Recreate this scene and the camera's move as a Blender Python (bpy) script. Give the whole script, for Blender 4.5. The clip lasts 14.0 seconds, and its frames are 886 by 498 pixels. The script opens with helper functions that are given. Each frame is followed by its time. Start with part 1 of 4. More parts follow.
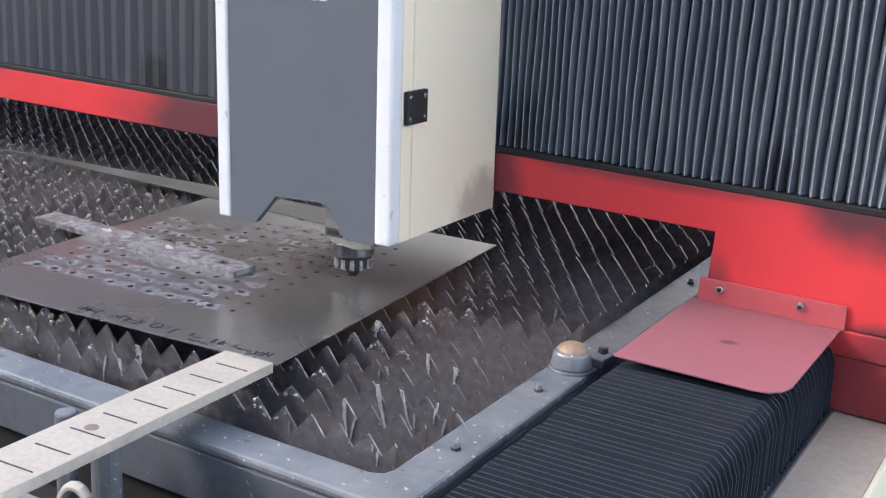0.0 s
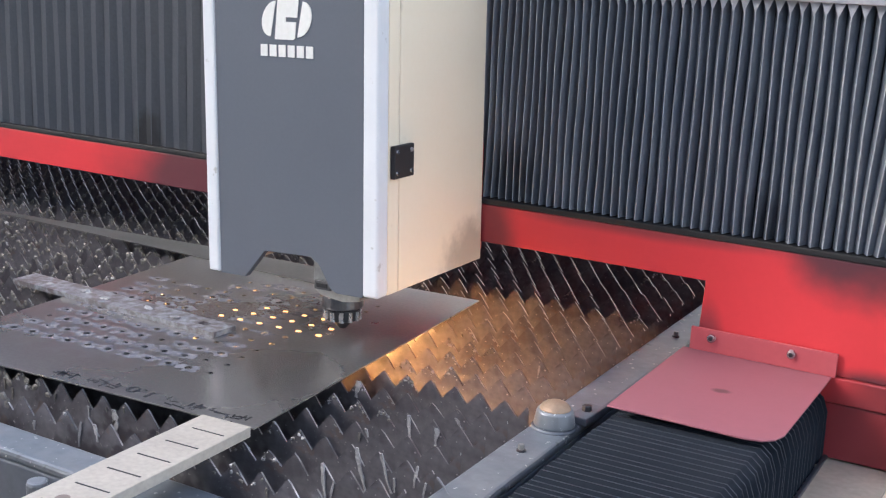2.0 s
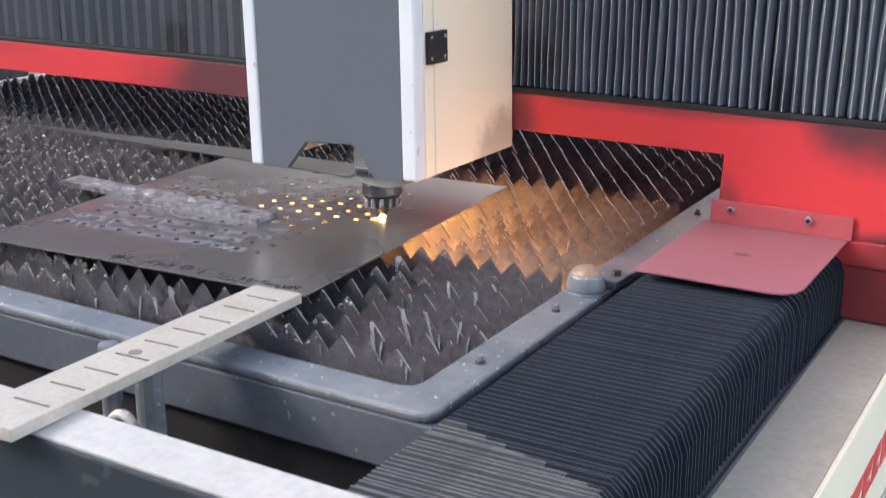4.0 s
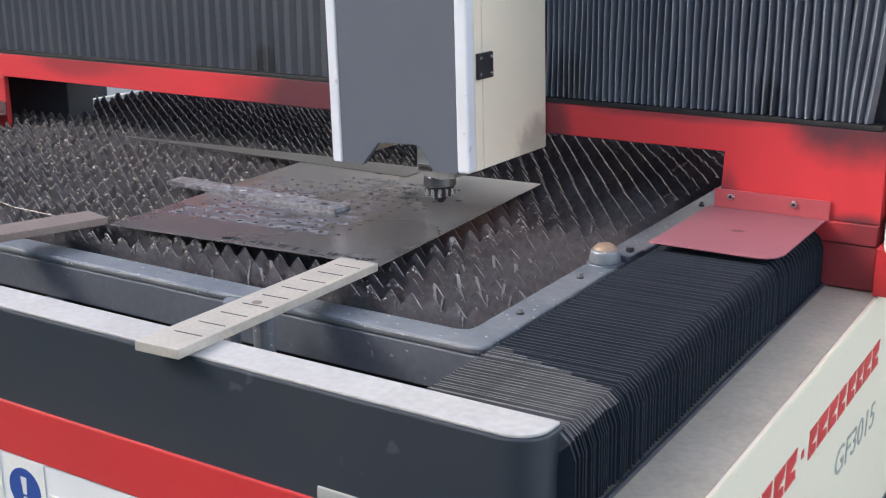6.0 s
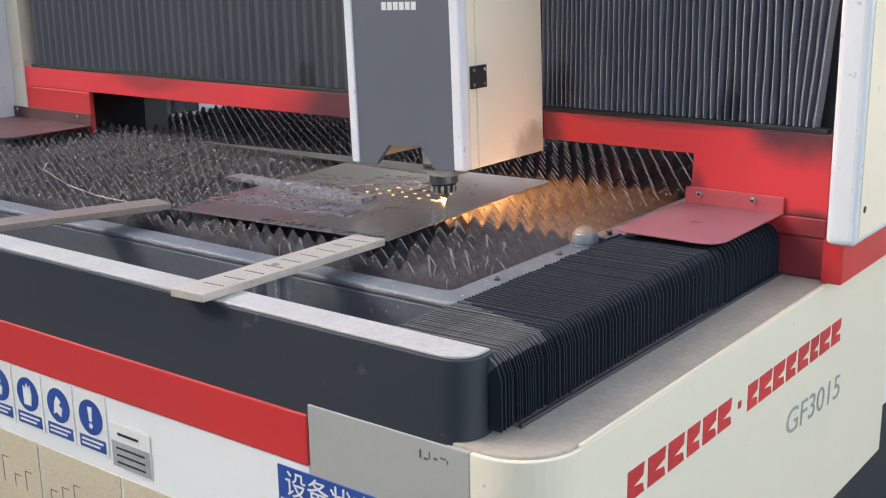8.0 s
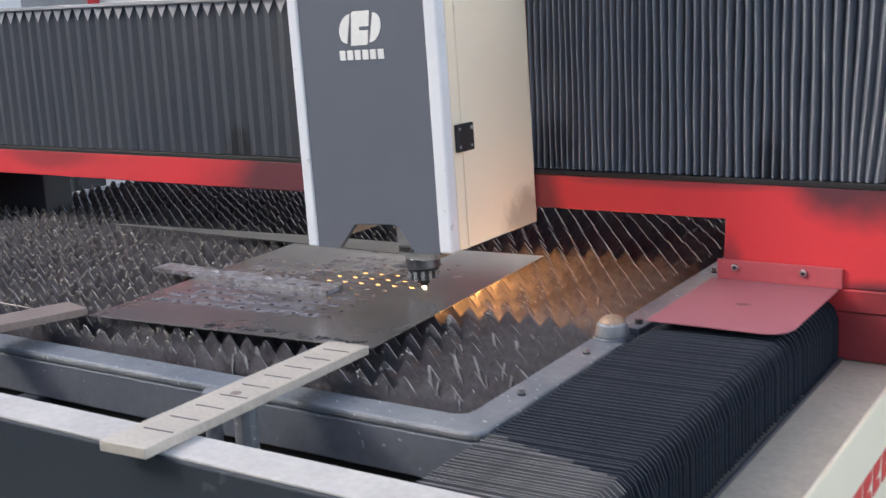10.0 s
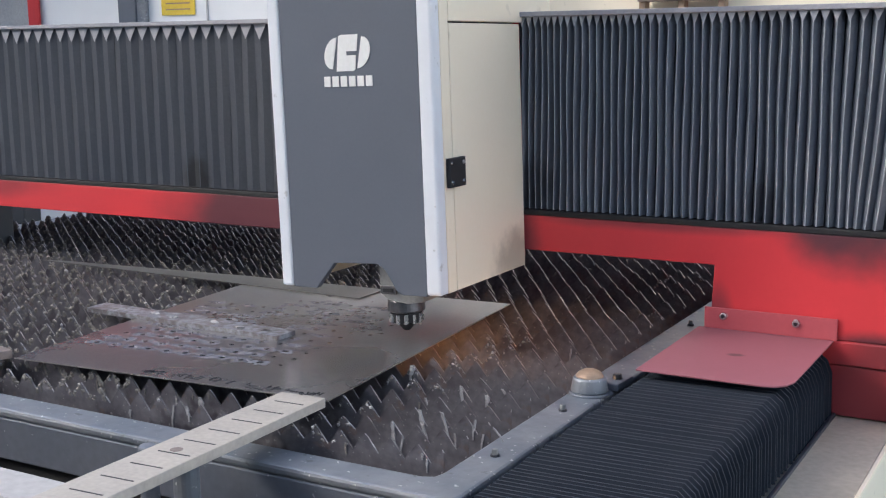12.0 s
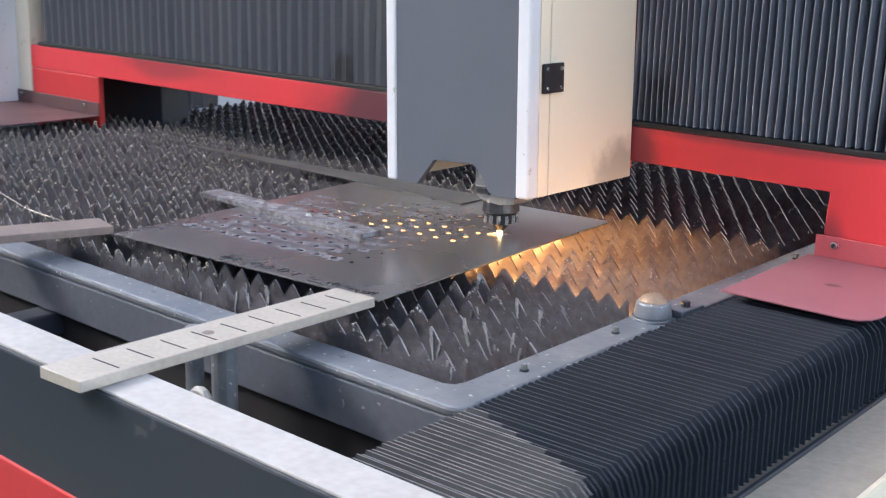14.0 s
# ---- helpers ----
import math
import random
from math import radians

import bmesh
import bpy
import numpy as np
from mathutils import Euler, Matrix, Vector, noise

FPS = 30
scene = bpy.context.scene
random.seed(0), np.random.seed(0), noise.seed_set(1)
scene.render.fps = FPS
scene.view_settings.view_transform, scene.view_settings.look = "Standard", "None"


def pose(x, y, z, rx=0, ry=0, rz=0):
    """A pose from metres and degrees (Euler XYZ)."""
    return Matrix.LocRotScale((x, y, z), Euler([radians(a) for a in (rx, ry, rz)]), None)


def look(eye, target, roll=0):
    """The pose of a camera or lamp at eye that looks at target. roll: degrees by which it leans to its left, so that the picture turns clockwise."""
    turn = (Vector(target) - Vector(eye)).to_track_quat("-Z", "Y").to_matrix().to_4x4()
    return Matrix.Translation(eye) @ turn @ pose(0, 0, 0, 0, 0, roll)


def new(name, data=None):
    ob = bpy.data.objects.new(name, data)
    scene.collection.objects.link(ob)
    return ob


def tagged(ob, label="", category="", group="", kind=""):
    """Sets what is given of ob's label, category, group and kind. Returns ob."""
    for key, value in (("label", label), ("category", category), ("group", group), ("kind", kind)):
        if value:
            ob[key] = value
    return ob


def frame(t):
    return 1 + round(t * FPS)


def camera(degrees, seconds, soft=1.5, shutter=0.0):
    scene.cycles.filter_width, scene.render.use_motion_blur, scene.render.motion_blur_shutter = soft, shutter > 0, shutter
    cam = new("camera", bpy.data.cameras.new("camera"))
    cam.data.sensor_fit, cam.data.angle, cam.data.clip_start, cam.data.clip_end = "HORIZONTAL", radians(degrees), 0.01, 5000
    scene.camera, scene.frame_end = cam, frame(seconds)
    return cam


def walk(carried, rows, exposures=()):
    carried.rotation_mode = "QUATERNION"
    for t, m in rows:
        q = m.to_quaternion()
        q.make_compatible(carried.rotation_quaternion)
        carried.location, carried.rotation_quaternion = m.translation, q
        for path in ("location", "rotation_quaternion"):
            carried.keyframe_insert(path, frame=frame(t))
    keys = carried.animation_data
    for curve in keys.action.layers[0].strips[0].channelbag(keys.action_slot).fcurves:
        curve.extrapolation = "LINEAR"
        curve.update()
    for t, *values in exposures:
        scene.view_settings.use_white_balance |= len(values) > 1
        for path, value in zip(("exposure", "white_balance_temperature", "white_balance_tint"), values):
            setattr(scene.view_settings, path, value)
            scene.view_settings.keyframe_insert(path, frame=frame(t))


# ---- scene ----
cam = camera(41.4, 14.0, soft=1.2, shutter=.4)
PATH = [
    (0, (0.455, -0.831, 1.315), (-0.504, 0.833, 0.756), 3.3),
    (0.5, (0.465, -0.825, 1.316), (-0.493, 0.849, 0.785), 2.9),
    (1, (0.469, -0.823, 1.32), (-0.484, 0.858, 0.805), 2.9),
    (1.5, (0.465, -0.816, 1.32), (-0.492, 0.871, 0.828), 2.7),
    (2, (0.46, -0.813, 1.323), (-0.503, 0.873, 0.844), 2.6),
    (2.5, (0.453, -0.817, 1.311), (-0.517, 0.868, 0.843), 2.2),
    (3, (0.457, -0.819, 1.283), (-0.517, 0.861, 0.805), 1.5),
    (3.5, (0.467, -0.84, 1.275), (-0.513, 0.829, 0.769), 0.8),
    (4, (0.479, -0.89, 1.275), (-0.485, 0.762, 0.691), 0.5),
    (4.2, (0.485, -0.904, 1.276), (-0.476, 0.741, 0.666), 0.4),
    (6.3, (0.691, -1.205, 1.321), (-0.347, 0.418, 0.787), -0.3),
    (6.5, (0.751, -1.231, 1.322), (-0.312, 0.381, 0.799), -0.1),
    (7, (0.882, -1.29, 1.32), (-0.256, 0.272, 0.805), -0.5),
    (7.2, (0.908, -1.303, 1.321), (-0.252, 0.242, 0.805), -1.0),
    (9.3, (0.819, -1.188, 1.292), (-0.369, 0.344, 0.801), -0.8),
    (9.5, (0.767, -1.146, 1.286), (-0.371, 0.423, 0.792), -1.0),
    (10, (0.597, -1.071, 1.289), (-0.462, 0.572, 0.867), -2.6),
    (10.5, (0.551, -1.042, 1.274), (-0.494, 0.615, 0.87), -1.9),
    (11, (0.535, -1.028, 1.276), (-0.469, 0.659, 0.893), -1.5),
    (11.5, (0.521, -1.012, 1.273), (-0.464, 0.691, 0.915), -1.2),
    (12, (0.511, -0.989, 1.26), (-0.469, 0.721, 0.917), -0.7),
    (12.5, (0.496, -0.972, 1.25), (-0.474, 0.742, 0.902), -0.2),
    (13, (0.498, -0.967, 1.242), (-0.495, 0.726, 0.86), 0.4),
    (13.5, (0.535, -0.957, 1.246), (-0.58, 0.641, 0.798), 0.2),
    (14, (0.646, -0.883, 1.26), (-0.614, 0.587, 0.761), 1.5),
]
walk(cam, [(t, look(eye, target, roll)) for t, eye, target, roll in PATH],
     [(0, 1.51, 6130, 10), (.5, 1.38, 6070, 10), (2.5, 1.33, 6060, 10), (3.0, 1.30, 6070, 10), (3.4, 1.44, 6170, 10), (4.2, 1.42, 6170, 10), (6.3, 1.20, 6220, 10), (7.2, 1.16, 6400, 10), (9.5, 1.12, 6320, 10), (10.5, 1.10, 6120, 10),
      (11.5, 1.16, 6170, 10), (12.0, 1.06, 6070, 10), (13.0, 1.10, 6120, 10), (13.5, 1.14, 6070, 10), (14.0, 1.36, 6040, 10)])

# ---- tables of the two moving axes: seconds, gantry travel, carriage travel ----
AXES = [(0, -.0257, -.0011), (0.5, -.0254, .0001), (1, -.0172, -.0039), (1.5, -.015, -.0013), (2, .0007, -.008), (2.5, -.0044, -.0079),
        (3, -.0208, -.0038), (3.5, -.0245, .0029), (4, -.0059, .0028), (4.2, -.0041, .0051), (6.3, .0159, -.0082), (6.5, .0144, -.0095),
        (7, -.0187, -.0082), (7.2, -.0271, .0018), (9.3, -.0064, -.013), (9.5, -.0214, -.005), (10, -.0247, -.0022), (10.5, -.0075, -.0033),
        (11, -.0411, .0068), (11.5, -.0349, -.0023), (12, .0017, .0167), (12.5, -.002, .0252), (13, .0031, .021), (13.5, .0146, .0201),
        (14, .0468, -.0025)]

# ---- light ----
world = bpy.data.worlds.new("hall_daylight")
scene.world = world
world.use_nodes = True
wn = world.node_tree.nodes
sky = wn.new("ShaderNodeTexSky")
sky.sky_type, sky.sun_disc = "NISHITA", False
SUN_ELEVATION, SUN_AZIMUTH = radians(34), radians(236)
sky.sun_elevation, sky.sun_rotation = SUN_ELEVATION, SUN_AZIMUTH
sky.air_density, sky.dust_density, sky.ozone_density = 1.0, 4.0, 1.0
wn["Background"].inputs["Strength"].default_value = 0.15
world.node_tree.links.new(sky.outputs[0], wn["Background"].inputs["Color"])
sun = new("sun", bpy.data.lights.new("sun", "SUN"))
sun.data.energy, sun.data.angle, sun.data.color = .62, radians(11), (1.0, .98, .95)
sun.matrix_world = look((-6, -4, 4.8), (0, 0, 0))
# Fill lamp added to brighten right-facing surfaces; its window is never in view.
side_fill_light = new("side_fill_light", bpy.data.lights.new("side_fill_light", "AREA"))
side_fill_light.data.shape, side_fill_light.data.size, side_fill_light.data.size_y = "RECTANGLE", 9.0, 3.2
side_fill_light.data.energy, side_fill_light.data.color = 82.0, (.96, .985, 1.0)
side_fill_light.matrix_world = look((4.95, .5, 2.6), (0, .5, 2.0))
scene.view_settings.exposure = 1.25


# ---- materials ----
def material(name, colour, rough=.5, metal=0.0, second=None, scale=6.0, amount=.5, bump=.1, fine=90.0, contrast=.25, glow=0.0, grainy=.22):
    """A surface with broad stains towards the second colour, fine grain and fine relief."""
    m = bpy.data.materials.new(name)
    m.use_nodes = True
    n, l = m.node_tree.nodes, m.node_tree.links
    b = n["Principled BSDF"]
    tc = n.new("ShaderNodeTexCoord")
    broad = n.new("ShaderNodeTexNoise")
    broad.inputs["Scale"].default_value, broad.inputs["Detail"].default_value = scale, 6
    grain = n.new("ShaderNodeTexNoise")
    grain.inputs["Scale"].default_value, grain.inputs["Detail"].default_value = fine, 4
    ramp = n.new("ShaderNodeMapRange")
    ramp.inputs[1].default_value, ramp.inputs[2].default_value = .5 - contrast / 2, .5 + contrast
    ramp.inputs[4].default_value = amount
    mix = n.new("ShaderNodeMix")
    mix.data_type = "RGBA"
    mix.inputs[6].default_value = (*colour, 1)
    mix.inputs[7].default_value = (*(second or [c * .6 for c in colour]), 1)
    mul = n.new("ShaderNodeMix")
    mul.data_type, mul.blend_type = "RGBA", "OVERLAY"
    mul.inputs[0].default_value = grainy
    l.new(tc.outputs["Object"], broad.inputs[0]), l.new(tc.outputs["Object"], grain.inputs[0])
    l.new(broad.outputs[0], ramp.inputs[0]), l.new(ramp.outputs[0], mix.inputs[0])
    l.new(mix.outputs[2], mul.inputs[6]), l.new(grain.outputs[0], mul.inputs[7])
    l.new(mul.outputs[2], b.inputs["Base Color"])
    rr = n.new("ShaderNodeMapRange")
    rr.inputs[3].default_value, rr.inputs[4].default_value = max(.02, rough - .1), min(1, rough + .12)
    l.new(broad.outputs[0], rr.inputs[0]), l.new(rr.outputs[0], b.inputs["Roughness"])
    bp = n.new("ShaderNodeBump")
    bp.inputs["Strength"].default_value, bp.inputs["Distance"].default_value = bump, .002
    l.new(grain.outputs[0], bp.inputs["Height"]), l.new(bp.outputs[0], b.inputs["Normal"])
    b.inputs["Metallic"].default_value = metal
    if glow:
        b.inputs["Emission Color"].default_value, b.inputs["Emission Strength"].default_value = (*colour, 1), glow
    return m


def sooted(m, centre, radius, soot=(.02, .018, .02), strength=.9, scale=9.0, inside=False, squash=(1, 1, 1), soft=.85):
    """Lays a ragged patch, soot by default, over a material, outside or inside an ellipsoid round a place on the thing.
    """
    n, l = m.node_tree.nodes, m.node_tree.links
    b = n["Principled BSDF"]
    old = b.inputs["Base Color"].links[0].from_socket
    tc = n.new("ShaderNodeTexCoord")
    mp = n.new("ShaderNodeMapping")
    mp.vector_type = "TEXTURE"
    mp.inputs[1].default_value = centre
    mp.inputs[3].default_value = [radius * s for s in squash]
    ln = n.new("ShaderNodeVectorMath")
    ln.operation = "LENGTH"
    nz = n.new("ShaderNodeTexNoise")
    nz.inputs["Scale"].default_value, nz.inputs["Detail"].default_value = scale, 5
    add = n.new("ShaderNodeMath")
    add.operation = "ADD"
    rg = n.new("ShaderNodeMapRange")
    rg.interpolation_type = "SMOOTHSTEP"
    rg.inputs[1].default_value, rg.inputs[2].default_value = 1.05, 1.05 + soft
    rg.inputs[3].default_value, rg.inputs[4].default_value = (strength, 0) if inside else (0, strength)
    mx = n.new("ShaderNodeMix")
    mx.data_type = "RGBA"
    mx.inputs[7].default_value = (*soot, 1)
    l.new(tc.outputs["Object"], mp.inputs[0]), l.new(mp.outputs[0], ln.inputs[0])
    l.new(tc.outputs["Object"], nz.inputs[0])
    l.new(ln.outputs["Value"], add.inputs[0]), l.new(nz.outputs[0], add.inputs[1])
    l.new(add.outputs[0], rg.inputs[0]), l.new(rg.outputs[0], mx.inputs[0])
    l.new(old, mx.inputs[6]), l.new(mx.outputs[2], b.inputs["Base Color"])
    return m


def flecked(m, colour, scale=220.0, least=.66, strength=.8):
    """Small chips and specks of another colour scattered over a material."""
    n, l = m.node_tree.nodes, m.node_tree.links
    b = n["Principled BSDF"]
    old = b.inputs["Base Color"].links[0].from_socket
    tc = n.new("ShaderNodeTexCoord")
    nz = n.new("ShaderNodeTexNoise")
    nz.inputs["Scale"].default_value, nz.inputs["Detail"].default_value = scale, 2
    rg = n.new("ShaderNodeMapRange")
    rg.inputs[1].default_value, rg.inputs[2].default_value, rg.inputs[4].default_value = least, least + .05, strength
    mx = n.new("ShaderNodeMix")
    mx.data_type = "RGBA"
    mx.inputs[7].default_value = (*colour, 1)
    l.new(tc.outputs["Object"], nz.inputs[0]), l.new(nz.outputs[0], rg.inputs[0]), l.new(rg.outputs[0], mx.inputs[0])
    l.new(old, mx.inputs[6]), l.new(mx.outputs[2], b.inputs["Base Color"])
    return m


def glowing(name, colour, strength):
    m = bpy.data.materials.new(name)
    m.use_nodes = True
    b = m.node_tree.nodes["Principled BSDF"]
    b.inputs["Base Color"].default_value = (*colour, 1)
    b.inputs["Emission Color"].default_value, b.inputs["Emission Strength"].default_value = (*colour, 1), strength
    return m


FLOOR_GREEN = material("painted_green_floor", (.035, .07, .05), .35, 0, (.02, .035, .03), 1.2, .7, .15, 40)
WALL_WHITE = material("plaster_wall", (.78, .78, .74), .8, 0, (.6, .6, .57), .7, .5, .2, 30)
CREAM = material("cream_enamel", (.82, .74, .59), .42, 0, (.72, .64, .50), 3, .35, .015, 160, grainy=.05)
CREAM_SIDE = sooted(material("cream_enamel_door", (.80, .72, .575), .42, 0, (.71, .635, .50), 3, .35, .015, 160, grainy=.05), (-.212, .452, .962), .030, (.12, .10, .08), .55, 40, True, (1, 2.2, 1.4))
PANEL_GREEN = flecked(material("pale_grey_green_enamel", (.76, .715, .585), .4, 0, (.70, .66, .535), 2.5, .4, .015, 150, grainy=.05), (.30, .28, .25), 45, .735, .5)
# Darker tone of the panel enamel, for the dimmer light on the front.
PANEL_SHADED = flecked(material("shaded_front_enamel", (.36, .365, .345), .42, 0, (.31, .315, .30), 2.5, .4, .015, 150, grainy=.05), (.16, .15, .14), 45, .70, .5)
LEDGE = material("dusty_ledge", (.43, .38, .31), .6, 0, (.29, .255, .205), 7, .6, .12, 120)
WHITE = material("white_enamel", (.78, .79, .80), .4, 0, (.66, .67, .68), 4, .35, .015, 140, grainy=.05)
STRIP_WHITE = material("white_edge_strip", (.68, .70, .74), .45, 0, (.58, .59, .61), 12, .35, .015, 140, grainy=.05)
STRIP_WHITE = flecked(STRIP_WHITE, (.34, .33, .32), 70, .68, .6)
CREAM = flecked(CREAM, (.50, .44, .34), 28, .70, .4)
CREAM_SIDE = flecked(CREAM_SIDE, (.50, .44, .34), 28, .70, .4)
HEAD_GREY = material("slate_grey_panel", (.105, .118, .145), .5, 0, (.085, .095, .118), 3.5, .6, .015, 220, grainy=.05)
APRON = material("dark_grey_apron", (.026, .032, .044), .45, 0, (.038, .043, .052), 5, .5, .015, 120, grainy=.05)
APRON = flecked(APRON, (.10, .105, .115), 34, .70, .5)
APRON_TOP = material("worn_apron_top", (.52, .505, .49), .5, .1, (.33, .32, .31), 9, .6, .15, 110)
FRAME = material("grey_painted_steel", (.12, .135, .165), .42, .2, (.19, .20, .22), 8, .7, .12, 90)
FRAME_BEAM = flecked(material("grey_steel_beam", (.12, .135, .165), .42, .2, (.165, .175, .20), 8, .6, .10, 90), (.55, .55, .56), 110, .72, .6)
FRAME_TOP = flecked(flecked(material("scuffed_grey_steel_top", (.165, .185, .215), .42, .3, (.31, .31, .32), 18, .6, .18, 90), (.68, .68, .68), 130, .67, .8), (.05, .05, .055), 60, .69, .5)
RED = material("red_enamel", (.55, .032, .036), .40, 0, (.46, .03, .035), 4, .5, .015, 130, grainy=.05)
RED_LEG = sooted(material("red_enamel_sooted_leg", (.70, .046, .052), .42, 0, (.56, .038, .045), 5, .5, .015, 130, grainy=.05), (.135, .47, .920), .086, (.060, .030, .038), .70, 9, False, (1.35, 4, 1.0))
RED_FRAME = material("red_enamel_frame", (.70, .050, .060), .43, 0, (.58, .042, .052), 5, .5, .015, 130, grainy=.05)
# Dark patches: soot on the leg, others beside the carriage and along edges.
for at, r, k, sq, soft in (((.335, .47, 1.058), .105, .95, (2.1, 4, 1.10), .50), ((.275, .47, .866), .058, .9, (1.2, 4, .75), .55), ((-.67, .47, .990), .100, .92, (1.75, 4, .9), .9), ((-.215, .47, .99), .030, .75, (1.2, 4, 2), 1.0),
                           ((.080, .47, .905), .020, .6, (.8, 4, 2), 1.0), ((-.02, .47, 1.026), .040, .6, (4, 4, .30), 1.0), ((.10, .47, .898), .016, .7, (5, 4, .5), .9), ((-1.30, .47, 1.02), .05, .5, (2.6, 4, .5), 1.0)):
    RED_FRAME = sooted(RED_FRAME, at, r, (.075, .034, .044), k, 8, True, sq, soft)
RED_DULL = material("dusty_red_plate", (.29, .105, .130), .55, 0, (.25, .09, .11), 6, .5, .015, 200, grainy=.05)
RED_DULL = sooted(RED_DULL, (.14, .355, .893), .006, (.06, .03, .03), .8, 60, True, (1.6, 1, 1))
RED_FLANGE = material("faded_red_flange", (.47, .088, .104), .5, 0, (.38, .075, .090), 9, .5, .03, 170, grainy=.08)
# Darker copy of the dull plate red, shading the far plate by colour.
RED_SHADED = material("shaded_red_plate", (.115, .050, .055), .6, 0, (.060, .034, .036), 7, .7, .05, 150, grainy=.1)
# Both sides are one cloth; the right tone is lightened in place of light.
BELLOWS = material("lightened_bellows_cloth", (.122, .138, .170), .55, 0, (.155, .170, .198), 16, .5, .18, 260)
BELLOWS_DARK = material("dark_bellows_cloth", (.038, .045, .060), .55, 0, (.056, .062, .074), 7, .45, .18, 260)
BELLOWS = sooted(BELLOWS, (.13, .47, 1.045), .022, (.02, .022, .028), .6, 45, True, (1, 3, 2.0))
BELLOWS = sooted(BELLOWS, (-.19, .47, 1.06), .030, (.02, .022, .028), .6, 40, True, (1, 3, 1.6))
BELLOWS_DARK = sooted(BELLOWS_DARK, (-.80, .47, 1.045), .022, (.012, .013, .016), .9, 45, True, (1.2, 3, 1.7))
BELLOWS_DARK = sooted(BELLOWS_DARK, (-.62, .47, 1.04), .018, (.012, .013, .016), .9, 45, True, (1, 3, 1.6))
WAY_CLOTH = material("black_way_cover_cloth", (.013, .018, .028), .62, 0, (.022, .027, .037), 9, .5, .18, 260)
WAY_DUSTY = material("dusty_way_cover_cloth", (.085, .089, .098), .6, 0, (.045, .048, .055), 14, .8, .18, 260)
# These two ridge tones paint the light caught along each gantry fold.
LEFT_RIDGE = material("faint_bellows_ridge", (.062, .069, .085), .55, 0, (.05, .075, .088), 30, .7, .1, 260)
BELLOWS_RIDGE = material("highlit_bellows_ridge", (.34, .36, .39), .5, 0, (.20, .215, .24), 40, .7, .1, 260)
WAY_RIDGE_PALE = material("dusty_way_cover_ridge", (.19, .19, .20), .55, 0, (.06, .062, .07), 50, .7, .1, 260)
# Highlight on the pleat tops, put into the ridge colour.
WAY_RIDGE = material("highlit_way_cover_ridge", (.044, .052, .068), .55, 0, (.018, .022, .030), 60, .7, .1, 260)
GREY_CAP = material("grey_bellows_cap", (.34, .34, .37), .6, 0, (.25, .25, .27), 14, .5, .1, 200)
BLACK = material("black_rubber", (.012, .012, .014), .6, 0, (.03, .03, .03), 12, .5, .1, 150)
SLAT = material("scorched_steel_slat", (.092, .087, .100), .40, .5, (.26, .25, .27), 17, .85, .5, 110, .35, grainy=.45)
SLAT = flecked(flecked(SLAT, (.30, .29, .30), 95, .67, .5), (.16, .11, .09), 42, .62, .45)
SLAT = flecked(SLAT, (.46, .45, .45), 210, .685, .7)
SLAT = flecked(SLAT, (.035, .032, .04), 24, .60, .55)
# Bright edge tone paints the glints along the slats' teeth.
SLAT_EDGE = material("glinting_slat_edge", (.16, .155, .16), .34, .7, (.62, .61, .60), 45, .9, .4, 200, .22)
SLAG = material("pale_slag", (.36, .36, .37), .65, .2, (.16, .15, .15), 90, .7, .7, 300)
SLAG_DARK = material("brown_slag", (.150, .140, .130), .62, .3, (.245, .23, .212), 120, .6, .7, 300)
SHEET = material("mild_steel_sheet", (.270, .258, .250), .28, .80, (.205, .195, .198), 6, .85, .03, 240, .4)
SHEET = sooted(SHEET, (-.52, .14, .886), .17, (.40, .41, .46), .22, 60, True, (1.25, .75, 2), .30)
SPATTER = material("pale_burnt_spatter", (.235, .232, .258), .55, .3, (.10, .094, .11), 90, 1.0, .4, 300, .3)
OFFCUT = material("dull_steel_offcut", (.17, .168, .165), .42, .7, (.11, .108, .105), 8, .7, .05, 200)
SHEET_EDGE = material("bright_cut_edge", (.62, .6, .56), .3, .9, (.4, .38, .35), 60, .5, .1, 200)
RULER = material("pale_steel_strip", (.54, .495, .43), .45, .3, (.40, .36, .315), 16, .6, .12, 190)
RULER_BROWN = material("rusty_steel_strip", (.24, .185, .165), .5, .4, (.34, .29, .26), 18, .6, .2, 150)
BAR_STAINED = material("heat_stained_bar", (.15, .132, .134), .48, .35, (.36, .38, .42), 105, .9, .3, 160, .18)
STEEL = material("bright_steel", (.62, .62, .62), .25, 1.0, (.4, .4, .4), 60, .5, .1, 200)
STEEL_DARK = material("dark_steel", (.10, .10, .11), .35, .8, (.2, .19, .18), 50, .5, .15, 200)
ALUMINIUM = material("cast_aluminium", (.36, .36, .345), .42, .7, (.22, .22, .21), 30, .5, .12, 200)
CAP_RUST = material("rusty_cap", (.36, .25, .17), .55, .3, (.22, .15, .11), 40, .7, .3, 200)
INK = material("black_marker", (.02, .02, .025), .6)
BLUE = material("blue_sign", (.02, .065, .30), .4, 0, (.018, .055, .25), 10, .4, .02, 200)
PAPER = material("white_label", (.74, .74, .72), .5, 0, (.64, .64, .62), 10, .4, .02, 200)
PAPER_GREY = material("grey_label", (.36, .37, .38), .5)
CARD_BEIGE = material("beige_diagram_board", (.56, .49, .36), .6, 0, (.48, .42, .31), 9, .5, .05, 160)
TEXT_RED = material("red_lettering", (.58, .04, .045), .45)
TEXT_GREY = material("grey_lettering", (.33, .35, .33), .45)
